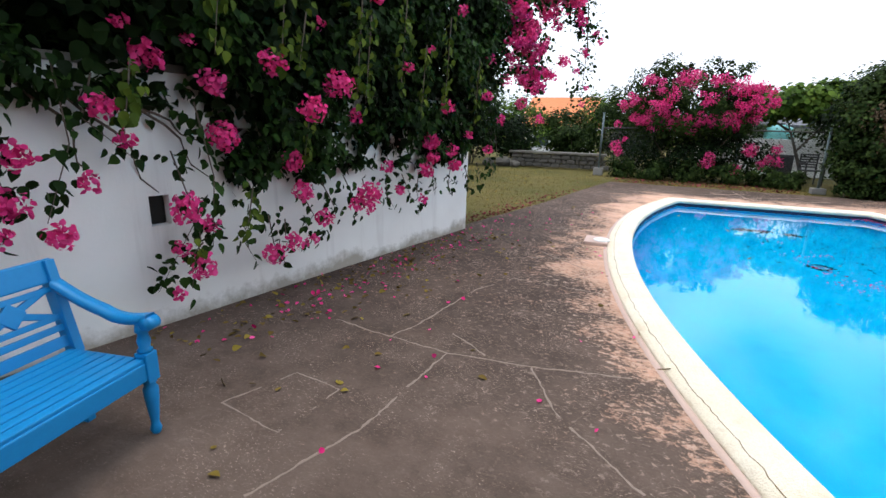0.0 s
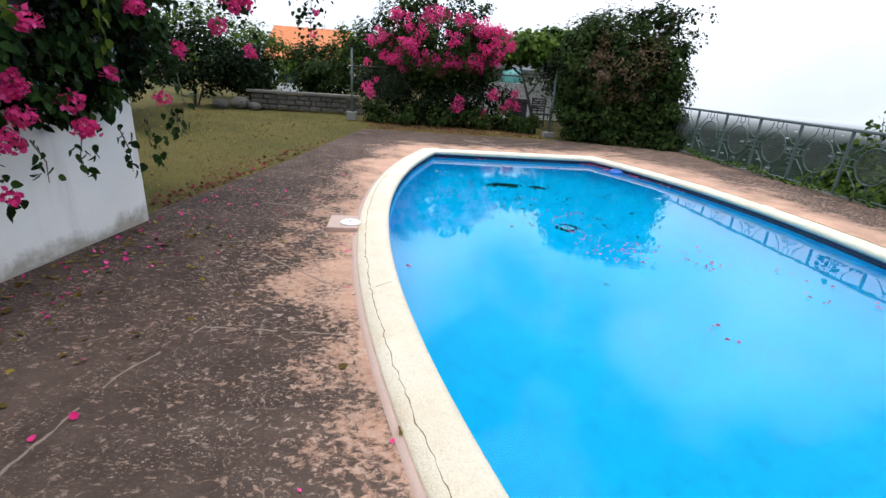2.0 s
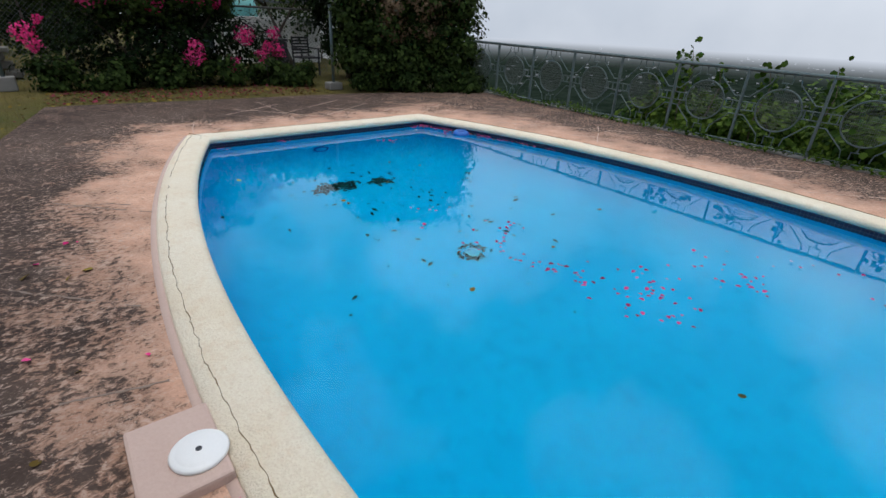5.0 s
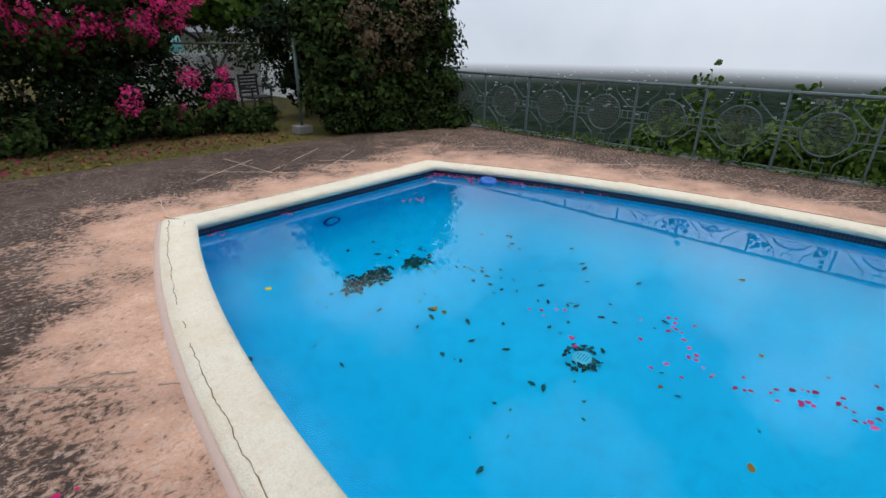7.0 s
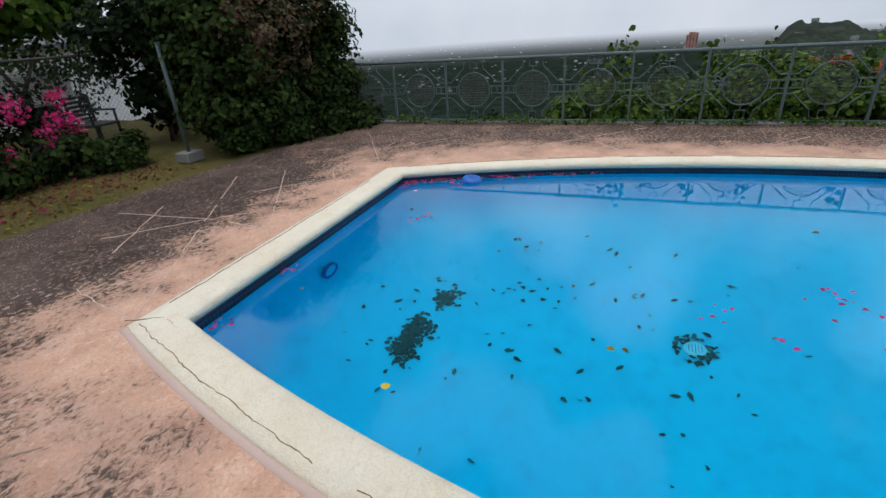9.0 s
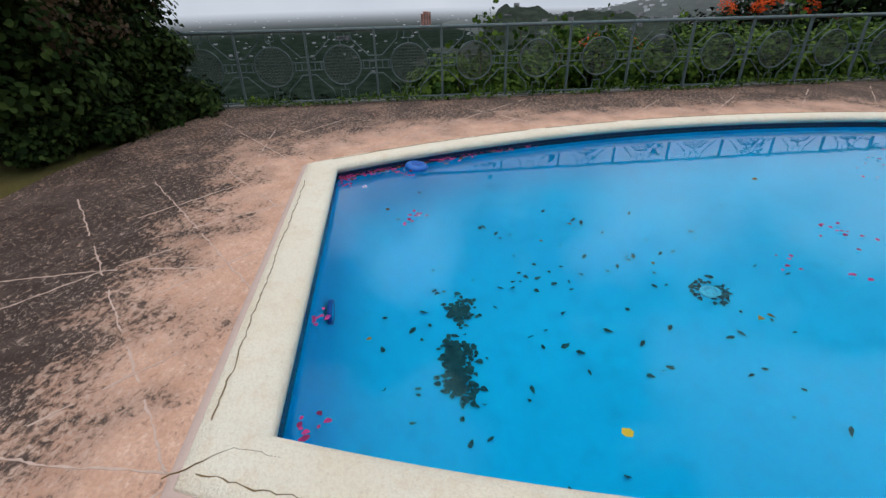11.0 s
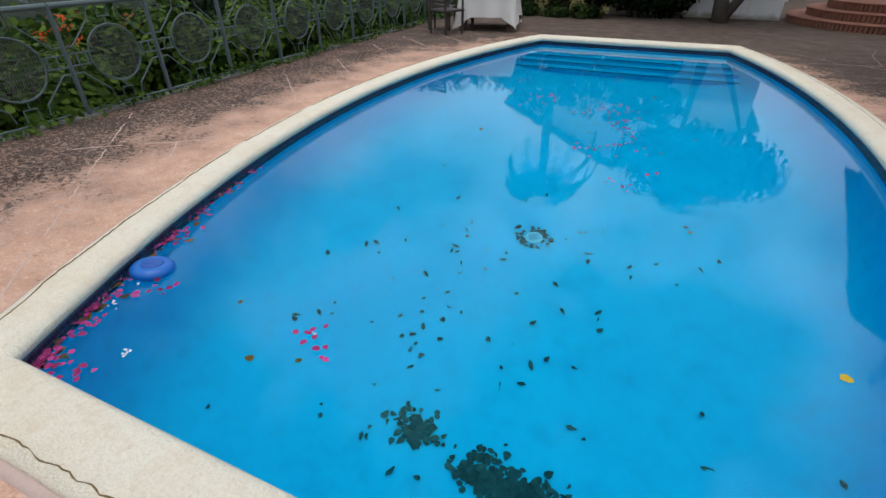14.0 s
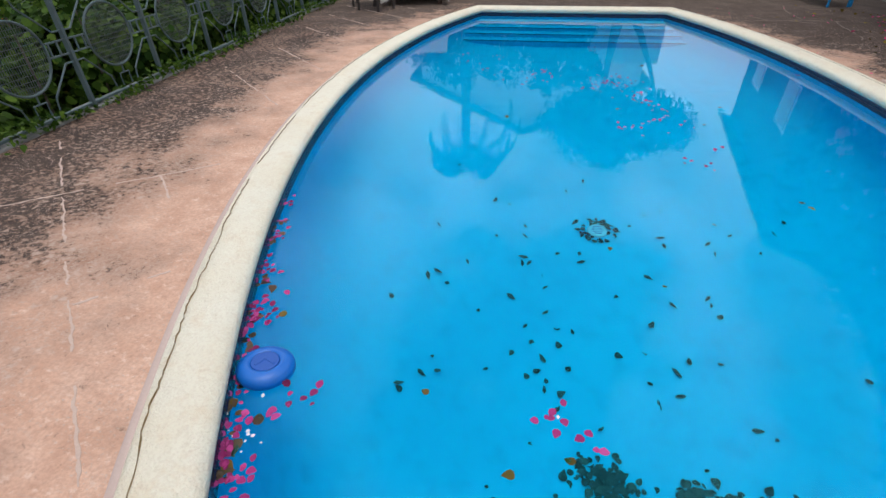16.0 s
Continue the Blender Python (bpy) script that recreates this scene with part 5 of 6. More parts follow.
# ---------------------------------------------------------------- bench
def bench():
    """A painted wooden bench with a carved slatted back, rolled arms and turned front legs; x along the seat, y to the back."""
    e = thing("garden_bench", pose(0, 0, 0), "bright blue painted wooden bench with slatted back and turned legs", "bench")
    W, D, SH = 1.45, 0.52, 0.43
    leg = [(0.02, 0), (0.026, 0.012), (0.03, 0.03), (0.022, 0.055), (0.02, 0.07), (0.028, 0.14), (0.036, 0.22), (0.038, 0.27), (0.026, 0.295), (0.036, 0.31), (0.036, 0.32)]
    for sx in (-1, 1):
        bm = lathe(bmesh.new(), leg, 16, pose(sx * (W / 2 - 0.04), 0.04, 0))
        part("front_leg", bm, M_BENCH, e, smooth=True)
        bm = boxes(((sx * (W / 2 - 0.04), 0.04, 0.40), (0.075, 0.075, 0.165)), bevel=0.008)
        part("leg_block", bm, M_BENCH, e)
        bm = lathe(bmesh.new(), [(0.03, 0.483), (0.038, 0.495), (0.026, 0.51), (0.033, 0.545), (0.024, 0.585), (0.036, 0.6), (0.03, 0.645)], 16, pose(sx * (W / 2 - 0.04), 0.04, 0))
        part("arm_post", bm, M_BENCH, e, smooth=True)
        bm = bmesh.new()
        prof = []
        for i in range(15):
            t = i / 14
            y = -0.02 + 0.56 * t
            z = 0.678 + (0.0 if t < 0.35 else 0.13 * ((t - 0.35) / 0.65) ** 1.6) - 0.02 * math.sin(math.pi * min(1, t / 0.5))
            prof.append((y, z))
        prev = None
        for y, z in prof:
            x0 = sx * (W / 2 - 0.04)
            row = [bm.verts.new((x0 + dx, y, z + dz)) for dx, dz in ((-0.033, -0.02), (0.033, -0.02), (0.036, 0.0), (0.028, 0.022), (-0.028, 0.022), (-0.036, 0.0))]
            if prev:
                for j in range(6):
                    bm.faces.new((prev[j], prev[(j + 1) % 6], row[(j + 1) % 6], row[j]))
            else:
                bm.faces.new(row)
            prev = row
        bm.faces.new(prev[::-1])
        tube(bm, [(sx * (W / 2 - 0.04) - 0.036, -0.012, 0.65), (sx * (W / 2 - 0.04) + 0.036, -0.012, 0.65)], 0.036, 14)
        part("arm", bm, M_BENCH, e, smooth=True)
        bm = bmesh.new()
        for (y0, z0), (y1, z1) in (((0.50, 0.0), (0.49, 0.42)), ((0.49, 0.42), (0.59, 0.93))):
            d = Vector((0, y1 - y0, z1 - z0))
            box(bm, (sx * (W / 2 - 0.04), (y0 + y1) / 2, (z0 + z1) / 2), (0.05, 0.075, d.length), Matrix.Rotation(-math.atan2(d.y, d.z), 3, "X"), 0.006)
        part("back_post", bm, M_BENCH, e)
        part("side_rail", boxes(((sx * (W / 2 - 0.04), 0.27, 0.385), (0.045, 0.4, 0.08)), bevel=0.005), M_BENCH, e)
    part("front_rail", boxes(((0, 0.035, 0.385), (W - 0.15, 0.045, 0.1)), bevel=0.008), M_BENCH, e)
    part("back_rail", boxes(((0, 0.49, 0.385), (W - 0.12, 0.04, 0.08)), bevel=0.006), M_BENCH, e)
    for i in range(8):
        part("seat_slat", boxes(((0, 0.045 + i * 0.06, 0.444), (W - 0.13, 0.05, 0.022)), bevel=0.006), M_BENCH, e)
    tilt = Matrix.Rotation(-math.atan2(0.11, 0.56), 3, "X")

    def back(z):
        return 0.49 + (z - 0.42) * 0.11 / 0.56
    for z, h in ((0.50, 0.06), (0.575, 0.035), (0.63, 0.03), (0.78, 0.03)):
        bm = bmesh.new()
        box(bm, (0, back(z), z), (W - 0.12, 0.022, h), tilt, 0.005)
        part("back_slat", bm, M_BENCH, e)
    bm = bmesh.new()
    box(bm, (0, back(0.875), 0.875), (W - 0.03, 0.035, 0.125), tilt, 0.01)
    part("top_rail", bm, M_BENCH, e)
    # carved middle panel: lozenges and crossings between the slats
    for cx in (-0.45, 0.0, 0.45):
        bm = bmesh.new()
        for a in (22, -22):
            box(bm, (cx, back(0.71), 0.71), (0.42, 0.02, 0.035), tilt @ Matrix.Rotation(radians(a), 3, "Y"), 0.005)
        box(bm, (cx, back(0.71), 0.71), (0.1, 0.026, 0.1), tilt @ Matrix.Rotation(radians(45), 3, "Y"), 0.006)
        part("carved_panel", bm, M_BENCH, e)
    return e


b = bench()
b.matrix_basis = pose(-1.97, 0.78, 0, 0, 0, 99.9) @ Matrix.Scale(0.84, 4)


# ---------------------------------------------------------------- skimmer box by the coping
sk = thing("skimmer_box", pose(-0.55, 6.28, 0), "pinkish concrete skimmer box with a round white lid", "skimmer")
part("box", boxes(((-0.005, 0, 0.010), (0.29, 0.4, 0.07)), bevel=0.012), M_PINKC, sk)
part("lid", lathe(bmesh.new(), [(0.01, 0.06), (0.098, 0.062), (0.1, 0.07), (0.093, 0.078), (0.08, 0.076), (0.075, 0.08), (0.01, 0.081)], 36, pose(0.06, -0.05, -0.018)), M_LID, sk, smooth=True)
part("finger_hole", lathe(bmesh.new(), [(0.001, 0.079), (0.011, 0.0795), (0.011, 0.083), (0.001, 0.083)], 12, pose(0.06, -0.05, -0.018)), M_BLACK, sk)

# ---------------------------------------------------------------- floating chlorinator
fl = thing("chlorine_floater", pose(4.09, 10.29, WATER_Z + 0.01, 6, -5, 20), "round blue plastic chlorine floater on the water", "pool floater")
part("body", lathe(bmesh.new(), [(0.02, -0.05), (0.075, -0.045), (0.105, -0.028), (0.12, -0.006), (0.117, 0.014), (0.1, 0.032), (0.075, 0.04), (0.062, 0.039), (0.058, 0.032), (0.01, 0.034)], 36), M_FLOAT, fl, smooth=True)
part("cap_ring", lathe(bmesh.new(), [(0.052, 0.03), (0.058, 0.03), (0.058, 0.0385), (0.052, 0.0385)], 30), M_FLOAT_D, fl, smooth=True)
for s in (1, -1):
    bm = bmesh.new()
    box(bm, (0.018 * s, 0, 0.037), (0.055, 0.014, 0.008), Matrix.Rotation(s * 0.8, 3, "Z"), 0.003)
    part("grip", bm, M_FLOAT_D, fl)

# ---------------------------------------------------------------- chain-link fence and its posts
cl = thing("chain_link_fence", pose(0, 16.95, 0), "rusty chain-link fence half hidden in bushes", "fence")
bm = bmesh.new()
tube(bm, [(-1.31, -0.4, 1.46), (0.0, 0, 1.5), (6.6, 0, 1.5)], 0.022, 8)
part("top_rail", bm, M_RUST, cl)
bm = bmesh.new()
x0, x1, z0, z1, st = -1.25, 6.4, 0.05, 1.42, 0.085
H = z1 - z0
for s in (1, -1):
    q = x0 - H
    while q < x1:
        a, bq = max(q, x0), min(q + H, x1)
        if bq > a:
            za, zb = z0 + (a - q), z0 + (bq - q)
            if s < 0:
                za, zb = z0 + z1 - za, z0 + z1 - zb
            tube(bm, [(a, 0.004 * s, za), (bq, 0.004 * s, zb)], 0.0022, 3)
        q += st
part("wire_mesh", bm, M_WIRE, cl)


def fence_post(x, y, h, base, lean=0.0):
    e = thing("fence_post", pose(x, y, -0.03), "galvanised fence post in a small concrete footing", "post", "fence posts by the lawn")
    part("footing", boxes(((0, 0, base / 2), (0.3, 0.26, base)), bevel=0.02), M_CONC, e)
    bm = bmesh.new()
    tube(bm, [(0, 0, base - 0.02), (lean, 0, h)], 0.03, 10)
    tube(bm, [(lean, 0, h), (lean, 0, h + 0.02)], 0.036, 10)
    part("pole", bm, M_IRON, e, smooth=True)
    return e


fence_post(-1.31, 16.38, 1.95, 0.24)
fence_post(4.15, 14.72, 1.62, 0.15)

# ---------------------------------------------------------------- low stone wall, neighbours' houses
sw = thing("stone_wall", pose(-2.9, 18.1, 0), "low dry-stone wall with a flat cap at the lawn's edge", "wall")
rng = random.Random(6)
for r in range(3):
    x = -1.7
    while x < 1.55:
        w = rng.uniform(0.12, 0.42)
        bm = bmesh.new()
        box(bm, (x + w / 2, rng.uniform(-0.02, 0.02), 0.08 + r * 0.155), (w - 0.02, 0.36, 0.14), Matrix.Rotation(rng.uniform(-0.05, 0.05), 3, "Y"), 0.025, 1)
        part("stone", bm, M_STONE, sw)
        x += w
part("cap", boxes(((-0.05, 0, 0.53), (3.5, 0.45, 0.08)), bevel=0.015), M_MOSS, sw)
for x, y, s in ((-4.9, 17.9, 0.32), (-4.4, 17.7, 0.2), (-5.4, 17.6, 0.25)):
    bm = bmesh.new()
    bmesh.ops.create_icosphere(bm, subdivisions=2, radius=s)
    for v in bm.verts:
        v.co *= 1 + 0.3 * noise.noise(v.co * 5 + Vector((x, 0, 0)))
        v.co.z *= 0.7
    o = obj("garden_stone", bm, M_STONE)
    o.location = (x, y, s * 0.4)
    tagged(o, "rough grey garden boulder on the lawn", "stone", "boulders by the lawn")


def house(name, at, rz, w, d, h, roof_h, roof_mat, label, wins=(), over=0.4, wall_mat=None):
    e = thing(name, pose(*at, 0, 0, rz), label, "house")
    wm = wall_mat or M_HOUSE
    part("wall", boxes(((0, 0, h / 2), (w, d, h))), wm, e)
    bm = bmesh.new()
    W, D = w / 2 + over, d / 2 + over
    pts = [(-W, -D, h), (W, -D, h), (W, D, h), (-W, D, h), (-W, 0, h + roof_h), (W, 0, h + roof_h)]
    up = [bm.verts.new(p) for p in pts]
    dn = [bm.verts.new((p[0], p[1], p[2] - 0.12)) for p in pts]
    for f in ((0, 1, 5, 4), (2, 3, 4, 5)):
        bm.faces.new([up[i] for i in f])
        bm.faces.new([dn[i] for i in reversed(f)])
    for i, j in ((0, 1), (1, 5), (5, 2), (2, 3), (3, 4), (4, 0)):
        bm.faces.new((up[j], up[i], dn[i], dn[j]))
    part("roof", bm, roof_mat, e)
    bm = bmesh.new()
    for sx in (-1, 1):
        f = [bm.verts.new((sx * w / 2, -d / 2, h)), bm.verts.new((sx * w / 2, d / 2, h)), bm.verts.new((sx * w / 2, 0, h + roof_h * (d / 2) / D - 0.02))]
        g = [bm.verts.new(v.co - Vector((sx * 0.1, 0, 0))) for v in f]
        bm.faces.new(f)
        bm.faces.new(g[::-1])
    part("gable", bm, wm, e)
    for (x, y, z, ww, wh, ax) in wins:
        sz = (ww, 0.06, wh) if ax == "y" else (0.06, ww, wh)
        win = part("window", boxes(((x, y, z), sz)), M_LID, e)
        sz2 = (ww - 0.12, 0.08, wh - 0.12) if ax == "y" else (0.08, ww - 0.12, wh - 0.12)
        part("pane", boxes(((x, y, z), sz2)), M_GLASS, win)
    return e


house("neighbour_house", (-4.7, 31.5, -0.5), 0, 3.4, 6, 2.1, 1.7, M_ROOF, "house with an orange clay tile roof behind the trees", ((-0.8, -3.0, 1.3, 1.0, 0.9, "y"), (0.9, -3.0, 1.3, 1.0, 0.9, "y")))
house("neighbour_bungalow", (7.2, 27.0, -0.6), 0, 9, 6, 2.4, 0.5, M_ROOFG, "white bungalow behind the chain-link fence", ((-3.0, -3.0, 1.2, 1.2, 1.0, "y"), (0.0, -3.0, 1.2, 1.2, 1.0, "y")))
tank = thing("water_tank", pose(5.0, 23.3, -0.05), "teal water tank beside the bungalow", "tank")
part("body", lathe(bmesh.new(), [(0.45, 0), (0.5, 0.1), (0.5, 1.5), (0.42, 1.75), (0.12, 1.85)], 24), M_TEAL, tank, smooth=True)
part("lid", lathe(bmesh.new(), [(0.16, 1.84), (0.16, 1.9), (0.02, 1.93)], 16), M_BLACK, tank)
lw = tagged(obj("boundary_wall", boxes(((4.9, 20.6, 0.6), (3.2, 0.15, 1.3)), bevel=0.01), M_HOUSE), "white boundary wall behind the chain-link fence", "wall", kind="structure")


def garden_chair(name, m, mat, label):
    e = thing(name, m, label, "chair", "chairs")
    for sx in (-0.23, 0.23):
        for sy in (-0.22, 0.22):
            part("leg", boxes(((sx, sy, 0.21), (0.035, 0.035, 0.42)), bevel=0.004), mat, e)
        part("arm", boxes(((sx * 1.08, 0.0, 0.64), (0.05, 0.46, 0.03)), bevel=0.006), mat, e)
        part("arm_post", boxes(((sx * 1.08, -0.2, 0.53), (0.03, 0.03, 0.21))), mat, e)
        part("back_post", boxes(((sx, 0.24, 0.66), (0.035, 0.035, 0.5)), bevel=0.004), mat, e)
    part("seat", boxes(((0, 0, 0.43), (0.52, 0.5, 0.035)), bevel=0.01), mat, e)
    for i in range(6):
        part("back_slat", boxes(((0, 0.245, 0.52 + i * 0.072), (0.46, 0.022, 0.045)), bevel=0.004), mat, e)
    return e


garden_chair("plastic_chair", pose(4.65, 17.3, -0.03, 0, 0, 10), M_BLACK, "dark plastic chair standing behind the chain-link fence")
bin_ = thing("dark_box", pose(3.9, 17.4, -0.03), "dark plastic storage box behind the fence", "box")
part("body", boxes(((0, 0, 0.4), (0.5, 0.4, 0.8)), bevel=0.03), M_BLACK, bin_)
part("lid", boxes(((0, 0, 0.83), (0.54, 0.44, 0.05)), bevel=0.015), M_BLACK, bin_)

# ---------------------------------------------------------------- laid table
TX, TY, TH, TA = 5.32, 1.0, 0.66, 12
tb = thing("dining_table", pose(TX, TY, 0, 0, 0, TA), "dark wooden table beside the pool", "table")
part("tabletop", boxes(((0, 0, TH - 0.02), (1.12, 1.12, 0.035)), bevel=0.006), M_TWOOD, tb)
for sx in (-0.45, 0.45):
    for sy in (-0.45, 0.45):
        part("leg", boxes(((sx, sy, (TH - 0.04) / 2), (0.07, 0.07, TH - 0.04)), bevel=0.008), M_TWOOD, tb)
bm = bmesh.new()
n, half, drop = 56, 0.575, 0.40
ring = []
for i in range(4 * n):
    sd, t = divmod(i, n)
    q = -half + 2 * half * t / n
    ring.append({0: (q, -half), 1: (half, q), 2: (-q, half), 3: (-half, -q)}[sd])
rows = []
for k in range(9):
    f = k / 8
    row = []
    for i, (x, y) in enumerate(ring):
        ph = i * 2 * math.pi / n
        c = min(abs(abs(x) - half), abs(abs(y) - half)) + (half - min(abs(x), abs(y)))
        corner = max(0.0, 1 - (half - min(abs(x), abs(y))) / 0.28)
        d = drop * (1 + 0.55 * corner)
        flare = 0.02 * f + (0.05 + 0.10 * corner) * f**1.3 * (0.55 + 0.45 * math.sin(3.2 * ph + 0.7 * math.sin(ph)))
        L = math.hypot(x, y)
        row.append(bm.verts.new((x + x / L * flare, y + y / L * flare, TH + 0.006 - d * f)))
    rows.append(row)
for a, bq in zip(rows, rows[1:]):
    for i in range(len(a)):
        bm.faces.new((a[i], bq[i], bq[(i + 1) % len(a)], a[(i + 1) % len(a)]))
bm.faces.new(rows[0])
cloth = obj("tablecloth", bm, M_CLOTH, smooth=True)
cloth.matrix_basis = pose(TX, TY, 0, 0, 0, TA)
tagged(cloth, "off-white linen cloth hanging in folds over the table", "tablecloth")
ztop = TH + 0.007


def on_table(x, y):
    p = pose(TX, TY, 0, 0, 0, TA) @ Vector((x, y, 0))
    return pose(p.x, p.y, ztop, 0, 0, TA)


plate = obj("dinner_plate", lathe(bmesh.new(), [(0.07, 0.0), (0.09, 0.004), (0.135, 0.018), (0.134, 0.021), (0.09, 0.009), (0.01, 0.007)], 32), M_PLATE, smooth=True)
tagged(plate, "white china dinner plate on the cloth", "plate", "place settings")
plate.matrix_basis = on_table(-0.1, -0.32)
for x, y in ((0.3, -0.1), (-0.3, 0.1), (0.1, 0.33)):
    copy_thing(plate, on_table(x, y))
glass_m = Nodes("clear_glass", 0.02).colour((0.9, 0.93, 0.95))
glass_m.b.inputs["Transmission Weight"].default_value = 0.85
wine = obj("wine_glass", lathe(bmesh.new(), [(0.03, 0), (0.032, 0.004), (0.005, 0.008), (0.004, 0.075), (0.02, 0.09), (0.034, 0.12), (0.032, 0.165), (0.03, 0.165), (0.031, 0.12), (0.016, 0.094)], 20), glass_m.m, smooth=True)
tagged(wine, "clear stemmed wine glass on the laid table", "wine glass", "place settings")
wine.matrix_basis = on_table(-0.05, 0.02)
for x, y in ((0.06, 0.08), (-0.12, 0.1), (0.1, -0.08)):
    copy_thing(wine, on_table(x, y))
nap = obj("folded_napkin", lathe(bmesh.new(), [(0.06, 0), (0.05, 0.05), (0.03, 0.1), (0.012, 0.13), (0.002, 0.135)], 8), M_CLOTH)
tagged(nap, "white folded napkin standing on the table", "napkin", "place settings")
nap.matrix_basis = on_table(-0.22, -0.08)
for x, y in ((0.2, 0.12), (0.0, 0.2), (0.12, -0.28)):
    copy_thing(nap, on_table(x, y))
for x, y, a in ((6.2, 1.55, -80), (5.85, 2.1, -25)):
    garden_chair("wicker_chair", pose(x, y, 0, 0, 0, a), M_WICKER, "dark brown wicker armchair drawn up to the table")

# ---------------------------------------------------------------- the far end: wall, trees, house
tagged(obj("wall_south", boxes(((1.4, -2.6, 0.85), (3.8, 0.2, 1.8)), bevel=0.01), M_WALL), "shaded white wall at the end of the deck", "wall", kind="structure")
tree("leaning_tree", (0.75, -1.75, 0), "dark tree with two leaning trunks at the end of the deck", "tree",
     [[(0, 0, -0.05), (0.1, 0, 0.6), (0.15, 0, 1.4), (0.2, 0.1, 2.8)], [(-0.05, 0, 0.1), (-0.5, 0.05, 0.9), (-0.9, 0.1, 1.7), (-1.3, 0.2, 2.7)]],
     [((-0.3, 0.0, 3.3), (1.9, 1.3, 0.9), 150, 80, 0.42), ((1.3, 0.2, 1.7), (0.9, 0.5, 0.7), 50, 60, 0.25)], F_DARK, 0.12, 160, trunk=0.19)
for i, (x, y, r, h) in enumerate(((3.6, -1.9, 0.8, 2.2), (4.7, -2.0, 0.9, 2.4), (5.8, -2.2, 0.9, 1.9), (2.6, -2.1, 0.6, 1.6), (6.8, -2.6, 0.9, 1.5), (1.9, -2.1, 0.5, 1.2))):
    tree("border_shrub", (x, y, -0.03), "dark leafy border shrub at the end of the deck", "shrub", [[(0, 0, -0.05), (0.05, 0, h * 0.4), (0, 0, h * 0.8)], [(0, 0, 0.1), (0.3, 0, h * 0.6)]],
         [((0, 0, h * 0.55), (r, r * 0.7, h * 0.48), 80, 60, 0.28)], F_DARK if i != 2 else F_SHRUB, 0.09, 170 + i, trunk=0.05)
for i, (x, y, r) in enumerate(((3.7, -1.35, 0.35), (4.4, -1.4, 0.3), (5.2, -1.45, 0.35), (5.9, -1.4, 0.3), (6.5, -1.3, 0.4))):
    tree("low_shrub", (x, y, -0.03), "low green edging plant at the end of the deck", "shrub", [[(0, 0, -0.02), (0.02, 0, r * 0.5)]], [((0, 0, r * 0.45), (r, r * 0.6, r * 0.5), 24, 44, 0.13)], F_SHRUB, 0.07, 180 + i, trunk=0.02)
bs = thing("brick_steps", pose(-2.5, -2.6, 0), "rounded steps of red bricks set on end, with worn treads", "steps")
brick_end = bpy.data.meshes.new("brick")
bm = boxes(((0, 0, 0), (0.066, 0.2, 0.125)), bevel=0.006)
bm.to_mesh(brick_end)
bm.free()
brick_end.materials.append(M_BRICK_OLD)
for R, z in ((1.85, 0.15), (1.5, 0.31), (1.15, 0.47)):
    bm = lathe(bmesh.new(), [(0.01, -0.02), (R - 0.14, -0.02), (R - 0.14, z - 0.006), (0.01, z - 0.006)], 64)
    part("tread", bm, M_TREAD, bs)
    bm = lathe(bmesh.new(), [(R - 0.16, z - 0.03), (R + 0.02, z - 0.03), (R + 0.025, z - 0.015), (R + 0.02, z), (R - 0.16, z)], 96)
    part("nosing", bm, M_BRICK_OLD, bs, smooth=True)
    k = int(2 * math.pi * R / 0.082)
    for i in range(k):
        t = 2 * math.pi * i / k
        if math.cos(t) + math.sin(t) < -0.25:
            continue
        o = new("brick", brick_end)
        o.parent = bs
        o.matrix_basis = Matrix.Rotation(t, 4, "Z") @ Matrix.Translation((R - 0.1, 0, z - 0.094)) @ Matrix.Rotation(radians(90), 4, "Z")
pm = thing("palm_tree", pose(4.72, -3.6, 0), "tall palm with a slim trunk and drooping fronds", "palm")
bm = bmesh.new()
tube(bm, [(0, 0, -0.05), (0.1, 0, 2), (0.05, 0.1, 3.5), (0, 0.1, 5.2)], [0.2, 0.16, 0.14, 0.13], 12)
part("trunk", bm, M_BARK, pm, smooth=True)
rng = np.random.default_rng(77)
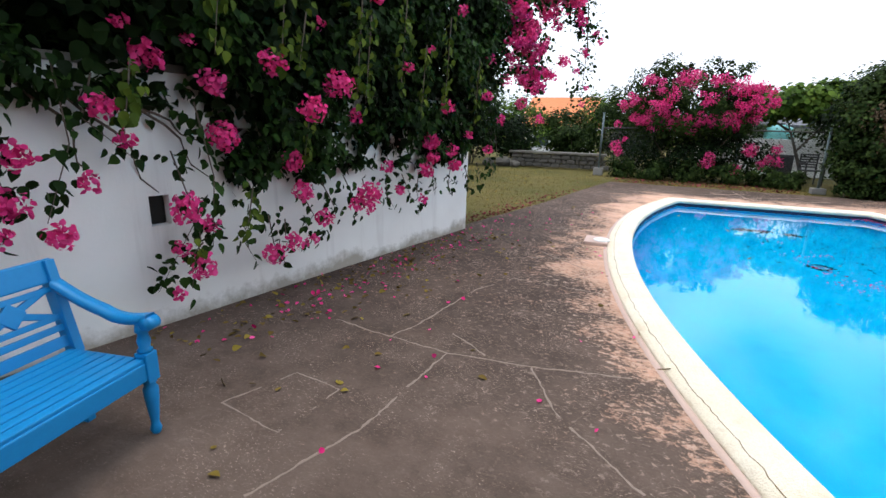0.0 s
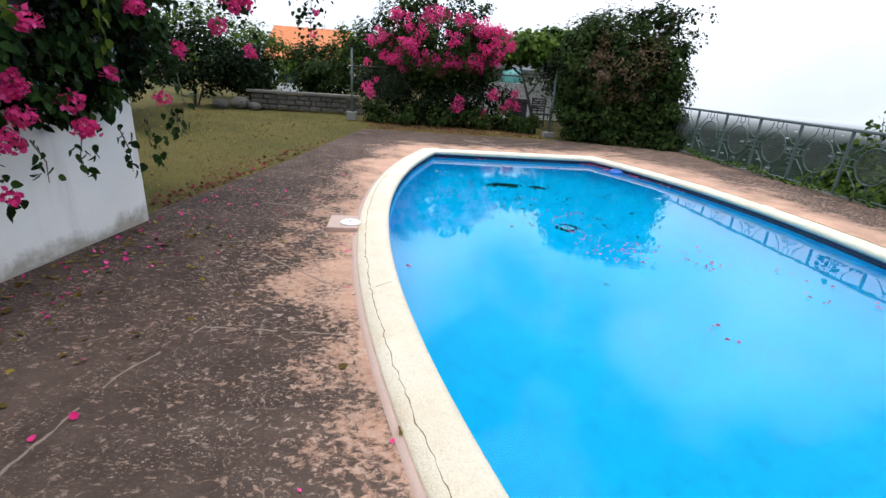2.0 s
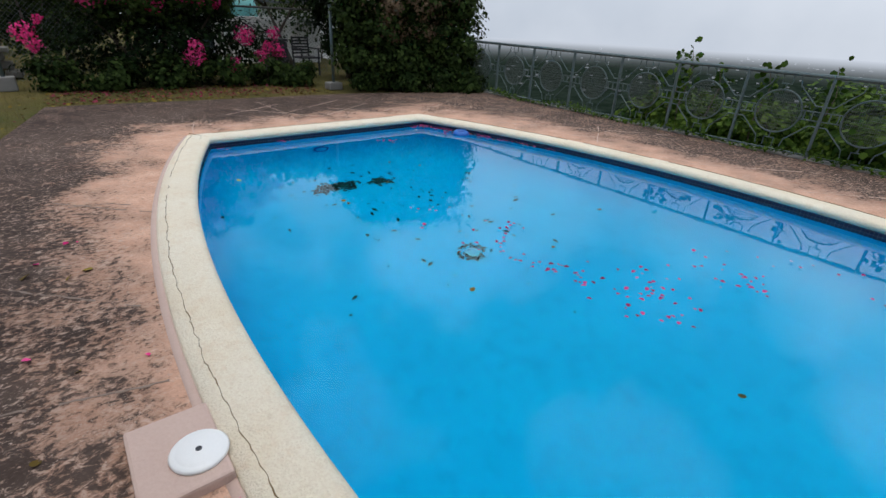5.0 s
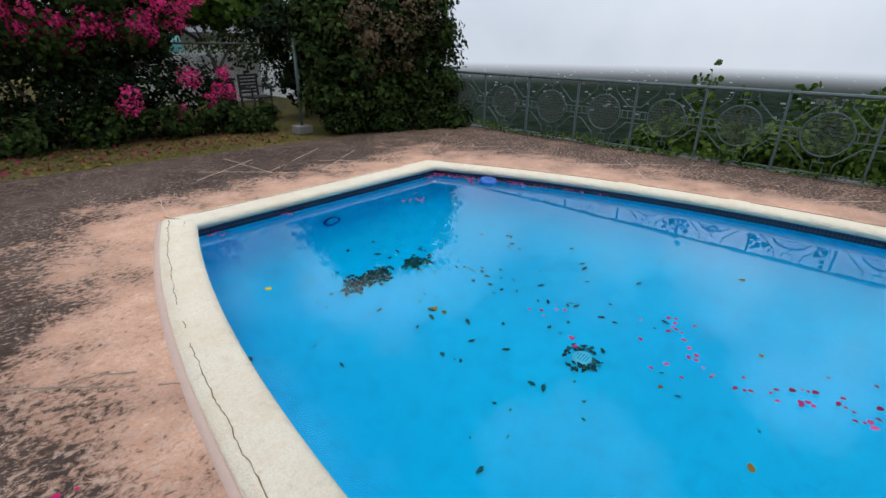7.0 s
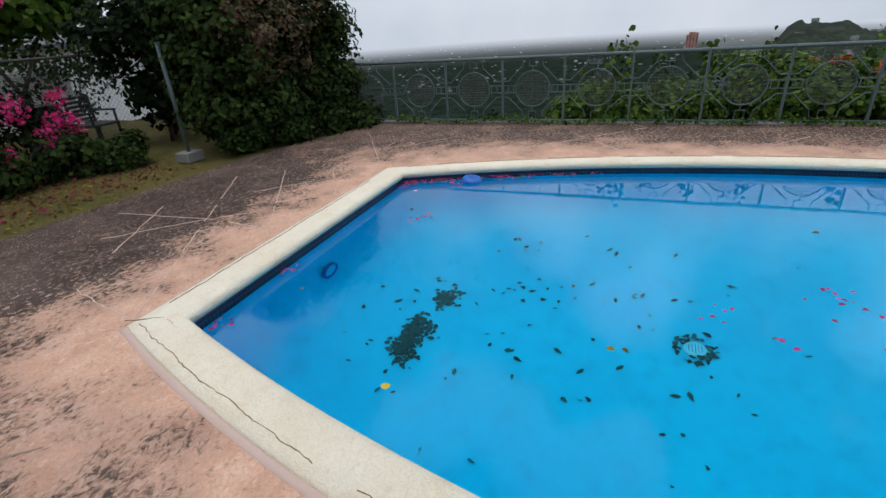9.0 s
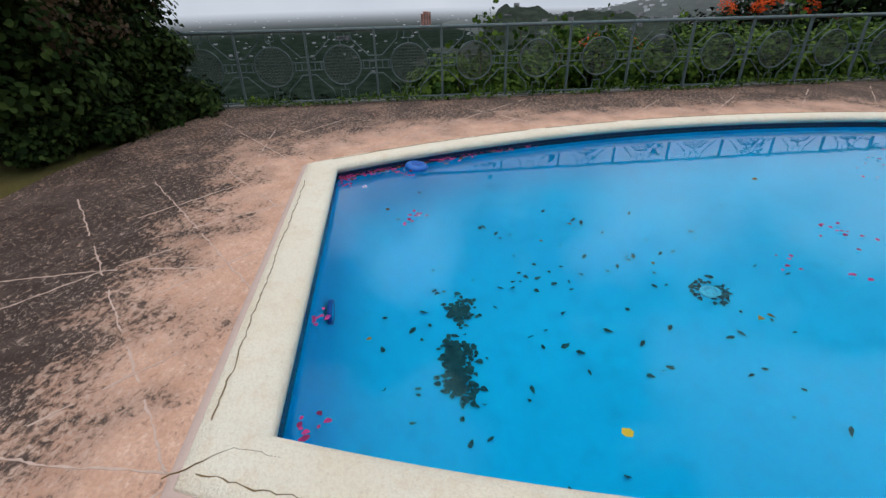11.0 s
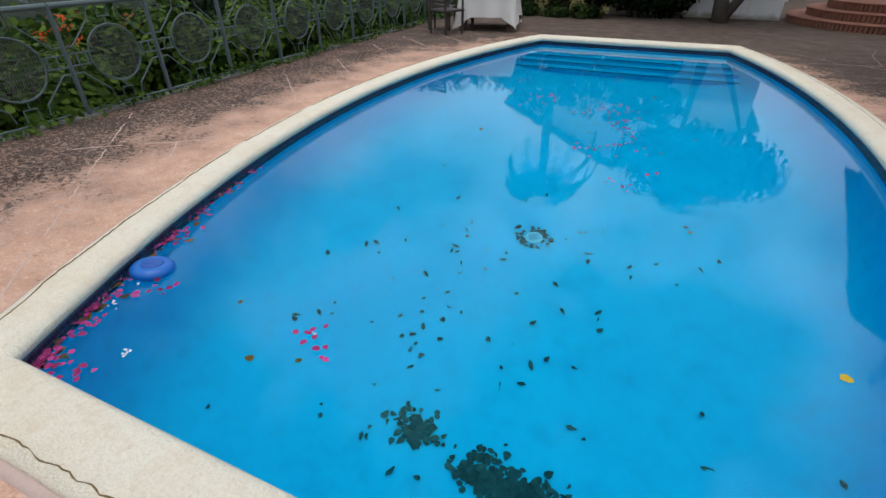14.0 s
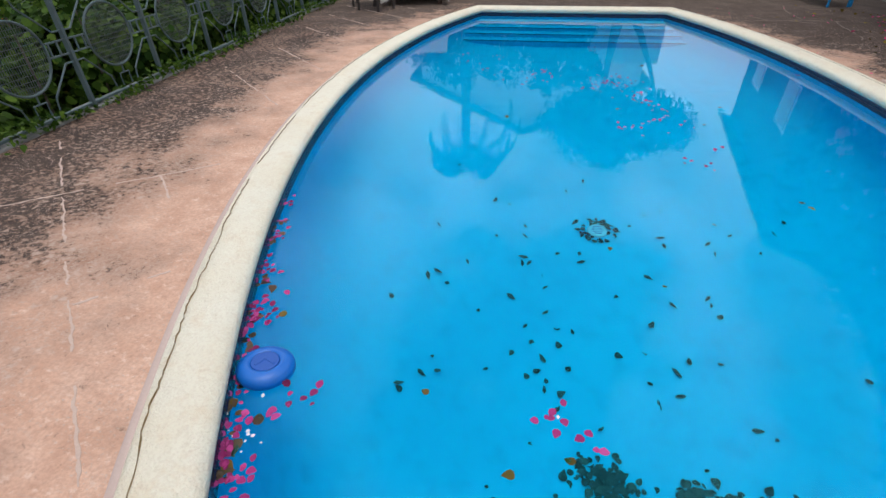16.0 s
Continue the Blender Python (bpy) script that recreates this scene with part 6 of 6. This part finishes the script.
for i in range(20):
    a, el = i * 2.4, rng.uniform(-0.1, 1.2)
    pts = []
    for t in np.linspace(0, 1, 9):
        r = 1.75 * math.cos(el) * math.sin(1.5 * t)
        z = 5.15 + 2.0 * t * math.sin(el) + 0.9 * t - 2.5 * t * t
        pts.append(np.array((r * math.cos(a), 0.1 + r * math.sin(a), z)))
    P, N, S = [], [], []
    for q in np.linspace(0.1, 1, 34):
        k = q * 8
        j = min(int(k), 7)
        p = pts[j] + (pts[j + 1] - pts[j]) * (k - j)
        d = pts[j + 1] - pts[j]
        sd = np.cross(d, (0, 0, 1.0))
        sd /= np.linalg.norm(sd) + 1e-9
        for s in (1, -1):
            P.append(p)
            N.append(np.array((0, 0, 1.0)) + 0.3 * sd * s)
            S.append(sd * s + d * 1.5 - np.array((0, 0, 0.5)))
    T = np.array([(0, 0, 0), (-0.06, 0.4, 0), (0.06, 0.4, 0), (0, 1, -0.1)]), np.array([(0, 2, 1), (1, 2, 3)])
    me = scatter("frond", T, P, N, 0.62, rng=rng)
    P, N, S = np.array(P), np.array(N), np.array(S)
    N /= np.linalg.norm(N, axis=1, keepdims=True)
    A = S - (S * N).sum(1, keepdims=True) * N
    A /= np.linalg.norm(A, axis=1, keepdims=True)
    X = np.cross(A, N)
    V = P[:, None] + 0.5 * (T[0][None, :, 0:1] * X[:, None] + T[0][None, :, 1:2] * A[:, None] + T[0][None, :, 2:3] * N[:, None])
    me.vertices.foreach_set("co", V.ravel())
    me.update()
    fr = part("frond", me, F_PALM, pm)
    bm = bmesh.new()
    tube(bm, pts, list(np.linspace(0.025, 0.006, 9)), 5)
    part("rib", bm, M_STEM, fr)
house("main_house", (2.83, -11.7, 0), 90, 8, 8.4, 3.77, 2.16, M_ROOFG, "white main house with a gabled roof beyond the deck", ((4.03, -2.4, 1.6, 1.4, 1.5, "x"), (4.03, 0.2, 1.6, 1.4, 1.5, "x"), (4.03, 2.6, 1.2, 1.1, 2.2, "x")))
# wing shows only in the water; its walls are a mottled dark green
house("house_wing", (-7.65, -3.93, 0), 79.1, 9.5, 6, 5.4, 1.3, M_ROOFG, "tall house wing with mottled dark green walls", tuple((x, -3.0, z, 1.2, 1.3, "y") for x in (-2.6, 1.4) for z in (2.9,)), wall_mat=M_WING)


# ---------------------------------------------------------------- fallen petals and leaves
def litter(name, shape, pts, size, mat, label, category, seed, lift=0.008, tilt=0.35):
    rg = np.random.default_rng(seed)
    P = np.array([(x, y, z + lift) for x, y, z in pts])
    N = np.array([0, 0, 1.0])[None] + rg.normal(size=P.shape) * tilt
    me = scatter(name, shape, P, N, size * rg.uniform(0.6, 1.35, len(P)), rng=rg)
    return tagged(obj(name, me, mat), label, category, kind="stuff")


rng = random.Random(13)


def near_wall(n, s0, s1, sd, o0=0.05):
    out = []
    for _ in range(n):
        p = on_wall(rng.uniform(s0, s1), 0, o0 + abs(rng.gauss(0, sd)))
        out.append((p.x, p.y, 0.0))
    return out


litter("fallen_petals", BRACT, near_wall(110, -1.4, 4.2, 0.5) + near_wall(70, 0.4, 3.6, 0.2, 0.35) + [(rng.uniform(-2.1, 0), rng.uniform(1.5, 9), 0) for _ in range(24)] + [(-0.459, 5.603, 0), (-0.55, 7.0, 0), (-0.73, 8.54, 0)], 0.033, F_BRACT, "fallen pink bougainvillea petals on the deck", "petals", 1)
litter("fallen_leaves", LEAF, near_wall(260, 0, 4.4, 0.5) + [(rng.uniform(-2.3, 0.0), rng.uniform(1, 9), 0) for _ in range(26)] + [(-0.93, 5.54, 0), (-0.35, 3.91, 0)], 0.05, F_FALLEN, "fallen brown and yellow leaves on the deck", "leaves", 2)
lawn_pts = []
for _ in range(300):
    t = rng.random() ** 0.4
    lawn_pts.append((-0.95 - 1.45 * t - abs(rng.gauss(0, 0.22)), 14 - 7.2 * t, -0.035))
lawn_pts += [(rng.uniform(-0.8, 3.8), rng.uniform(14.5, 16.0), -0.035) for _ in range(800)]
litter("lawn_petals", BRACT, lawn_pts, 0.045, F_FADED, "faded pink petals lying on the lawn", "petals", 3)
litter("lawn_leaves", LEAF, [(rng.uniform(-6, -0.9), rng.uniform(7, 17), -0.035) for _ in range(500)] + [(rng.uniform(-0.8, 4), rng.uniform(14.2, 16), -0.035) for _ in range(500)], 0.06, F_FALLEN, "dry fallen leaves on the lawn", "leaves", 4)
# grass blades on the lawn
rg = np.random.default_rng(5)
n = 26000
gp = np.stack([rg.uniform(-7, 4.2, n), rg.uniform(6.5, 17.5, n), np.full(n, -0.04)], 1)
edge_x = np.interp(gp[:, 1], [6.6, 8.1, 9.45, 11.9, 14.2, 14.21, 30], [-2.42, -2.07, -1.76, -1.32, -0.84, 9, 9])
gp = gp[(gp[:, 0] < edge_x - 0.01) & ((gp[:, 1] > 14.25) | (gp[:, 0] < -0.8))]
BLADE = np.array([(-0.07, 0, 0), (0.07, 0, 0), (0, 1, 0.2)]), np.array([(0, 1, 2)])
gm = scatter("grass", BLADE, gp, rg.normal(size=gp.shape) * np.array([1, 1, 0.2]), rg.uniform(0.03, 0.065, len(gp)), (0, 0, 1.6), rg)
tagged(obj("grass", gm, foliage("dry_grass_blade", (0.05, 0.055, 0.014), (0.12, 0.105, 0.03), (0.2, 0.17, 0.055), 0.8)), "short dry yellowish grass", "grass", kind="stuff")

# floating petals: a drifting line across the water and a gathering in the corner
drift = [(2.24, 7.34), (2.04, 7.28), (1.81, 7.35), (1.83, 7.09), (1.87, 6.88), (1.89, 6.63), (1.99, 6.47), (1.97, 6.37), (1.86, 8.0), (1.83, 6.8), (1.97, 6.57), (2.31, 6.37), (2.36, 6.11), (2.74, 6.07), (3.15, 5.98), (3.46, 5.71), (3.65, 5.32), (3.8, 4.88), (2.14, 4.46), (3.46, 4.95), (2.95, 5.65), (2.35, 6.13), (2.34, 6.0), (2.17, 5.86), (1.9, 6.0), (1.77, 5.94), (2.84, 5.85), (2.88, 5.73), (2.34, 5.87), (2.07, 5.73), (2.09, 6.1)]
fp = []
for x, y in drift:
    for _ in range(rng.randint(3, 6)):
        fp.append((x + rng.gauss(0, 0.09), y + rng.gauss(0, 0.09), WATER_Z))
for x, y, k, s in ((3.9, 10.98, 26, 0.06), (3.72, 11.0, 14, 0.05), (4.0, 10.75, 16, 0.05), (4.1, 10.55, 10, 0.04), (3.95, 10.45, 14, 0.07), (4.3, 10.03, 14, 0.06), (4.24, 9.95, 12, 0.06), (4.38, 9.7, 8, 0.05), (2.92, 10.37, 7, 0.03), (2.8, 10.46, 4, 0.03), (1.62, 11.03, 10, 0.05), (0.85, 11.0, 9, 0.05), (4.6, 8.9, 5, 0.05), (1.57, 7.72, 4, 0.03), (0.05, 5.5, 2, 0.02)):
    for _ in range(k):
        px, py = x + rng.gauss(0, s), y + rng.gauss(0, s)
        fp.append((px, min(py, 11.045), WATER_Z))
edge_wash = []
for _ in range(130):
    y = 11.05 - 1.9 * rng.random() ** 1.7
    edge_wash.append((CR[0] + math.sqrt(RR**2 - (y - POOL_Y) ** 2) - 0.03 - abs(rng.gauss(0, 0.035)), y, WATER_Z))
fp += edge_wash[:75]
fp = [(min(x, CR[0] + math.sqrt(RR**2 - (y - POOL_Y) ** 2) - 0.03), y, z) for x, y, z in fp]
litter("floating_petals", BRACT, fp, 0.032, F_WET, "pink bougainvillea petals floating on the pool", "petals", 6, 0.009, 0.07)
litter("floating_blossom", BRACT, [(3.61 + rng.gauss(0, 0.012), 10.81 + rng.gauss(0, 0.012), WATER_Z) for _ in range(7)] + [(4.06 + rng.gauss(0, 0.06), 10.6 + rng.gauss(0, 0.06), WATER_Z) for _ in range(14)] + [(2.9, 10.36, WATER_Z), (2.91, 10.35, WATER_Z)], 0.014, F_WHITE, "tiny white blossoms floating on the pool", "blossom", 7, 0.005, 0.15)
litter("floating_leaves", LEAF, [(rng.uniform(1.2, 4.2), rng.uniform(5, 10.8), WATER_Z) for _ in range(13)] + [(3.05, 10.6, WATER_Z), (1.93, 8.87, WATER_Z), (4.05, 10.7, WATER_Z), (4.15, 10.45, WATER_Z)], 0.05, F_FALLEN, "brown and yellow leaves floating on the pool", "leaves", 8, 0.004, 0.1)
litter("washed_leaves", LEAF, edge_wash[75:], 0.045, F_DRY, "brown leaves washed up along the pool tiles", "leaves", 20, 0.004, 0.15)
litter("yellow_leaf", ROUND, [(0.62, 9.65, WATER_Z)], 0.085, F_YELLOW, "single yellow leaf floating on the pool", "leaf", 18, 0.006, 0.05)
# leaves sunk to the pool floor: two mats, a ring round the drain, strays
sunk = []
for x, y, sx, sy, k in ((1.93, 10.17, 0.13, 0.05, 230), (1.8, 10.2, 0.07, 0.06, 70), (2.1, 10.13, 0.05, 0.07, 60), (2.54, 10.07, 0.07, 0.06, 110)):
    sunk += [(x + rng.gauss(0, sx), y + rng.gauss(0, sy), FLOOR_Z) for _ in range(k)]
for i in range(46):
    a = rng.uniform(0, 6.28)
    sunk.append((2.39 + 0.125 * math.cos(a) + rng.gauss(0, 0.02), 7.99 + 0.125 * math.sin(a) + rng.gauss(0, 0.025), FLOOR_Z))
for _ in range(34):
    sunk.append((rng.gauss(2.5, 0.75), rng.gauss(9.3, 0.8), FLOOR_Z))
sunk = [(x, min(y, 10.7), bed(x, min(y, 10.7))) for x, y, z in sunk]
CURLED = (np.array([(0, 0, 0), (-0.16, 0.22, 0.12), (0.12, 0.3, 0.02), (-0.05, 0.5, 0.0), (0.26, 0.62, 0.1), (-0.2, 0.72, 0.14), (0.08, 1, 0.2)]), np.array([(0, 3, 1), (0, 2, 3), (1, 3, 5), (2, 4, 3), (3, 6, 5), (3, 4, 6)]))
stray = [(x, y, bed(x, y)) for x, y in ((min(3.7, max(1.0, rng.gauss(2.4, 0.8))), min(10.5, rng.gauss(9.0, 0.95))) for _ in range(66))]
litter("curled_leaves", CURLED, stray, 0.07, F_SUNK, "curled dark leaves strewn on the pool floor", "leaves", 19, 0.012, 0.3)
litter("sunken_leaves", LEAF, sunk, 0.05, F_SUNK, "dark rotting leaves on the pool floor", "leaves", 9, 0.012, 0.3)

# more garden between the lawn and the neighbours
for i, (x, y, r, h) in enumerate(((5.4, 16.5, 1.0, 2.9), (-5.2, 21.5, 1.4, 2.6), (-3.4, 23.5, 1.2, 2.3), (-1.8, 24.5, 1.3, 3.1), (-0.2, 21.8, 1.0, 2.2), (-7.5, 22, 1.8, 3.4), (3.2, 24, 1.6, 3.0))):
    tree("garden_shrub", (x, y, 0), "leafy green garden shrub beyond the lawn", "shrub", [[(0, 0, -0.05), (0.05, 0, h * 0.3), (0, 0, h * 0.7)], [(0.1, 0, 0), (0.4 * r, 0, h * 0.5)]],
         [((0, 0, h * 0.55), (r, r * 0.8, h * 0.45), 60, 60, 0.36 * r)], F_DARK if i == 0 else F_GRAPE if i % 2 else F_SHRUB, 0.12, 300 + i, trunk=0.05)

# mosaic tiles nearest the corner, one by one
for x, y, z, a in TILE_SPOTS:
    o = new("tile", tile_me)
    o.parent = band
    o.matrix_basis = Matrix.Translation((x, y, z)) @ Matrix.Rotation(a, 4, "Z")

# bring the whole place to its true size
for o in list(scene.objects):
    if o.parent is None and o.type in {"MESH", "EMPTY"}:
        o.matrix_basis = Matrix.Scale(SIZE, 4) @ o.matrix_basis
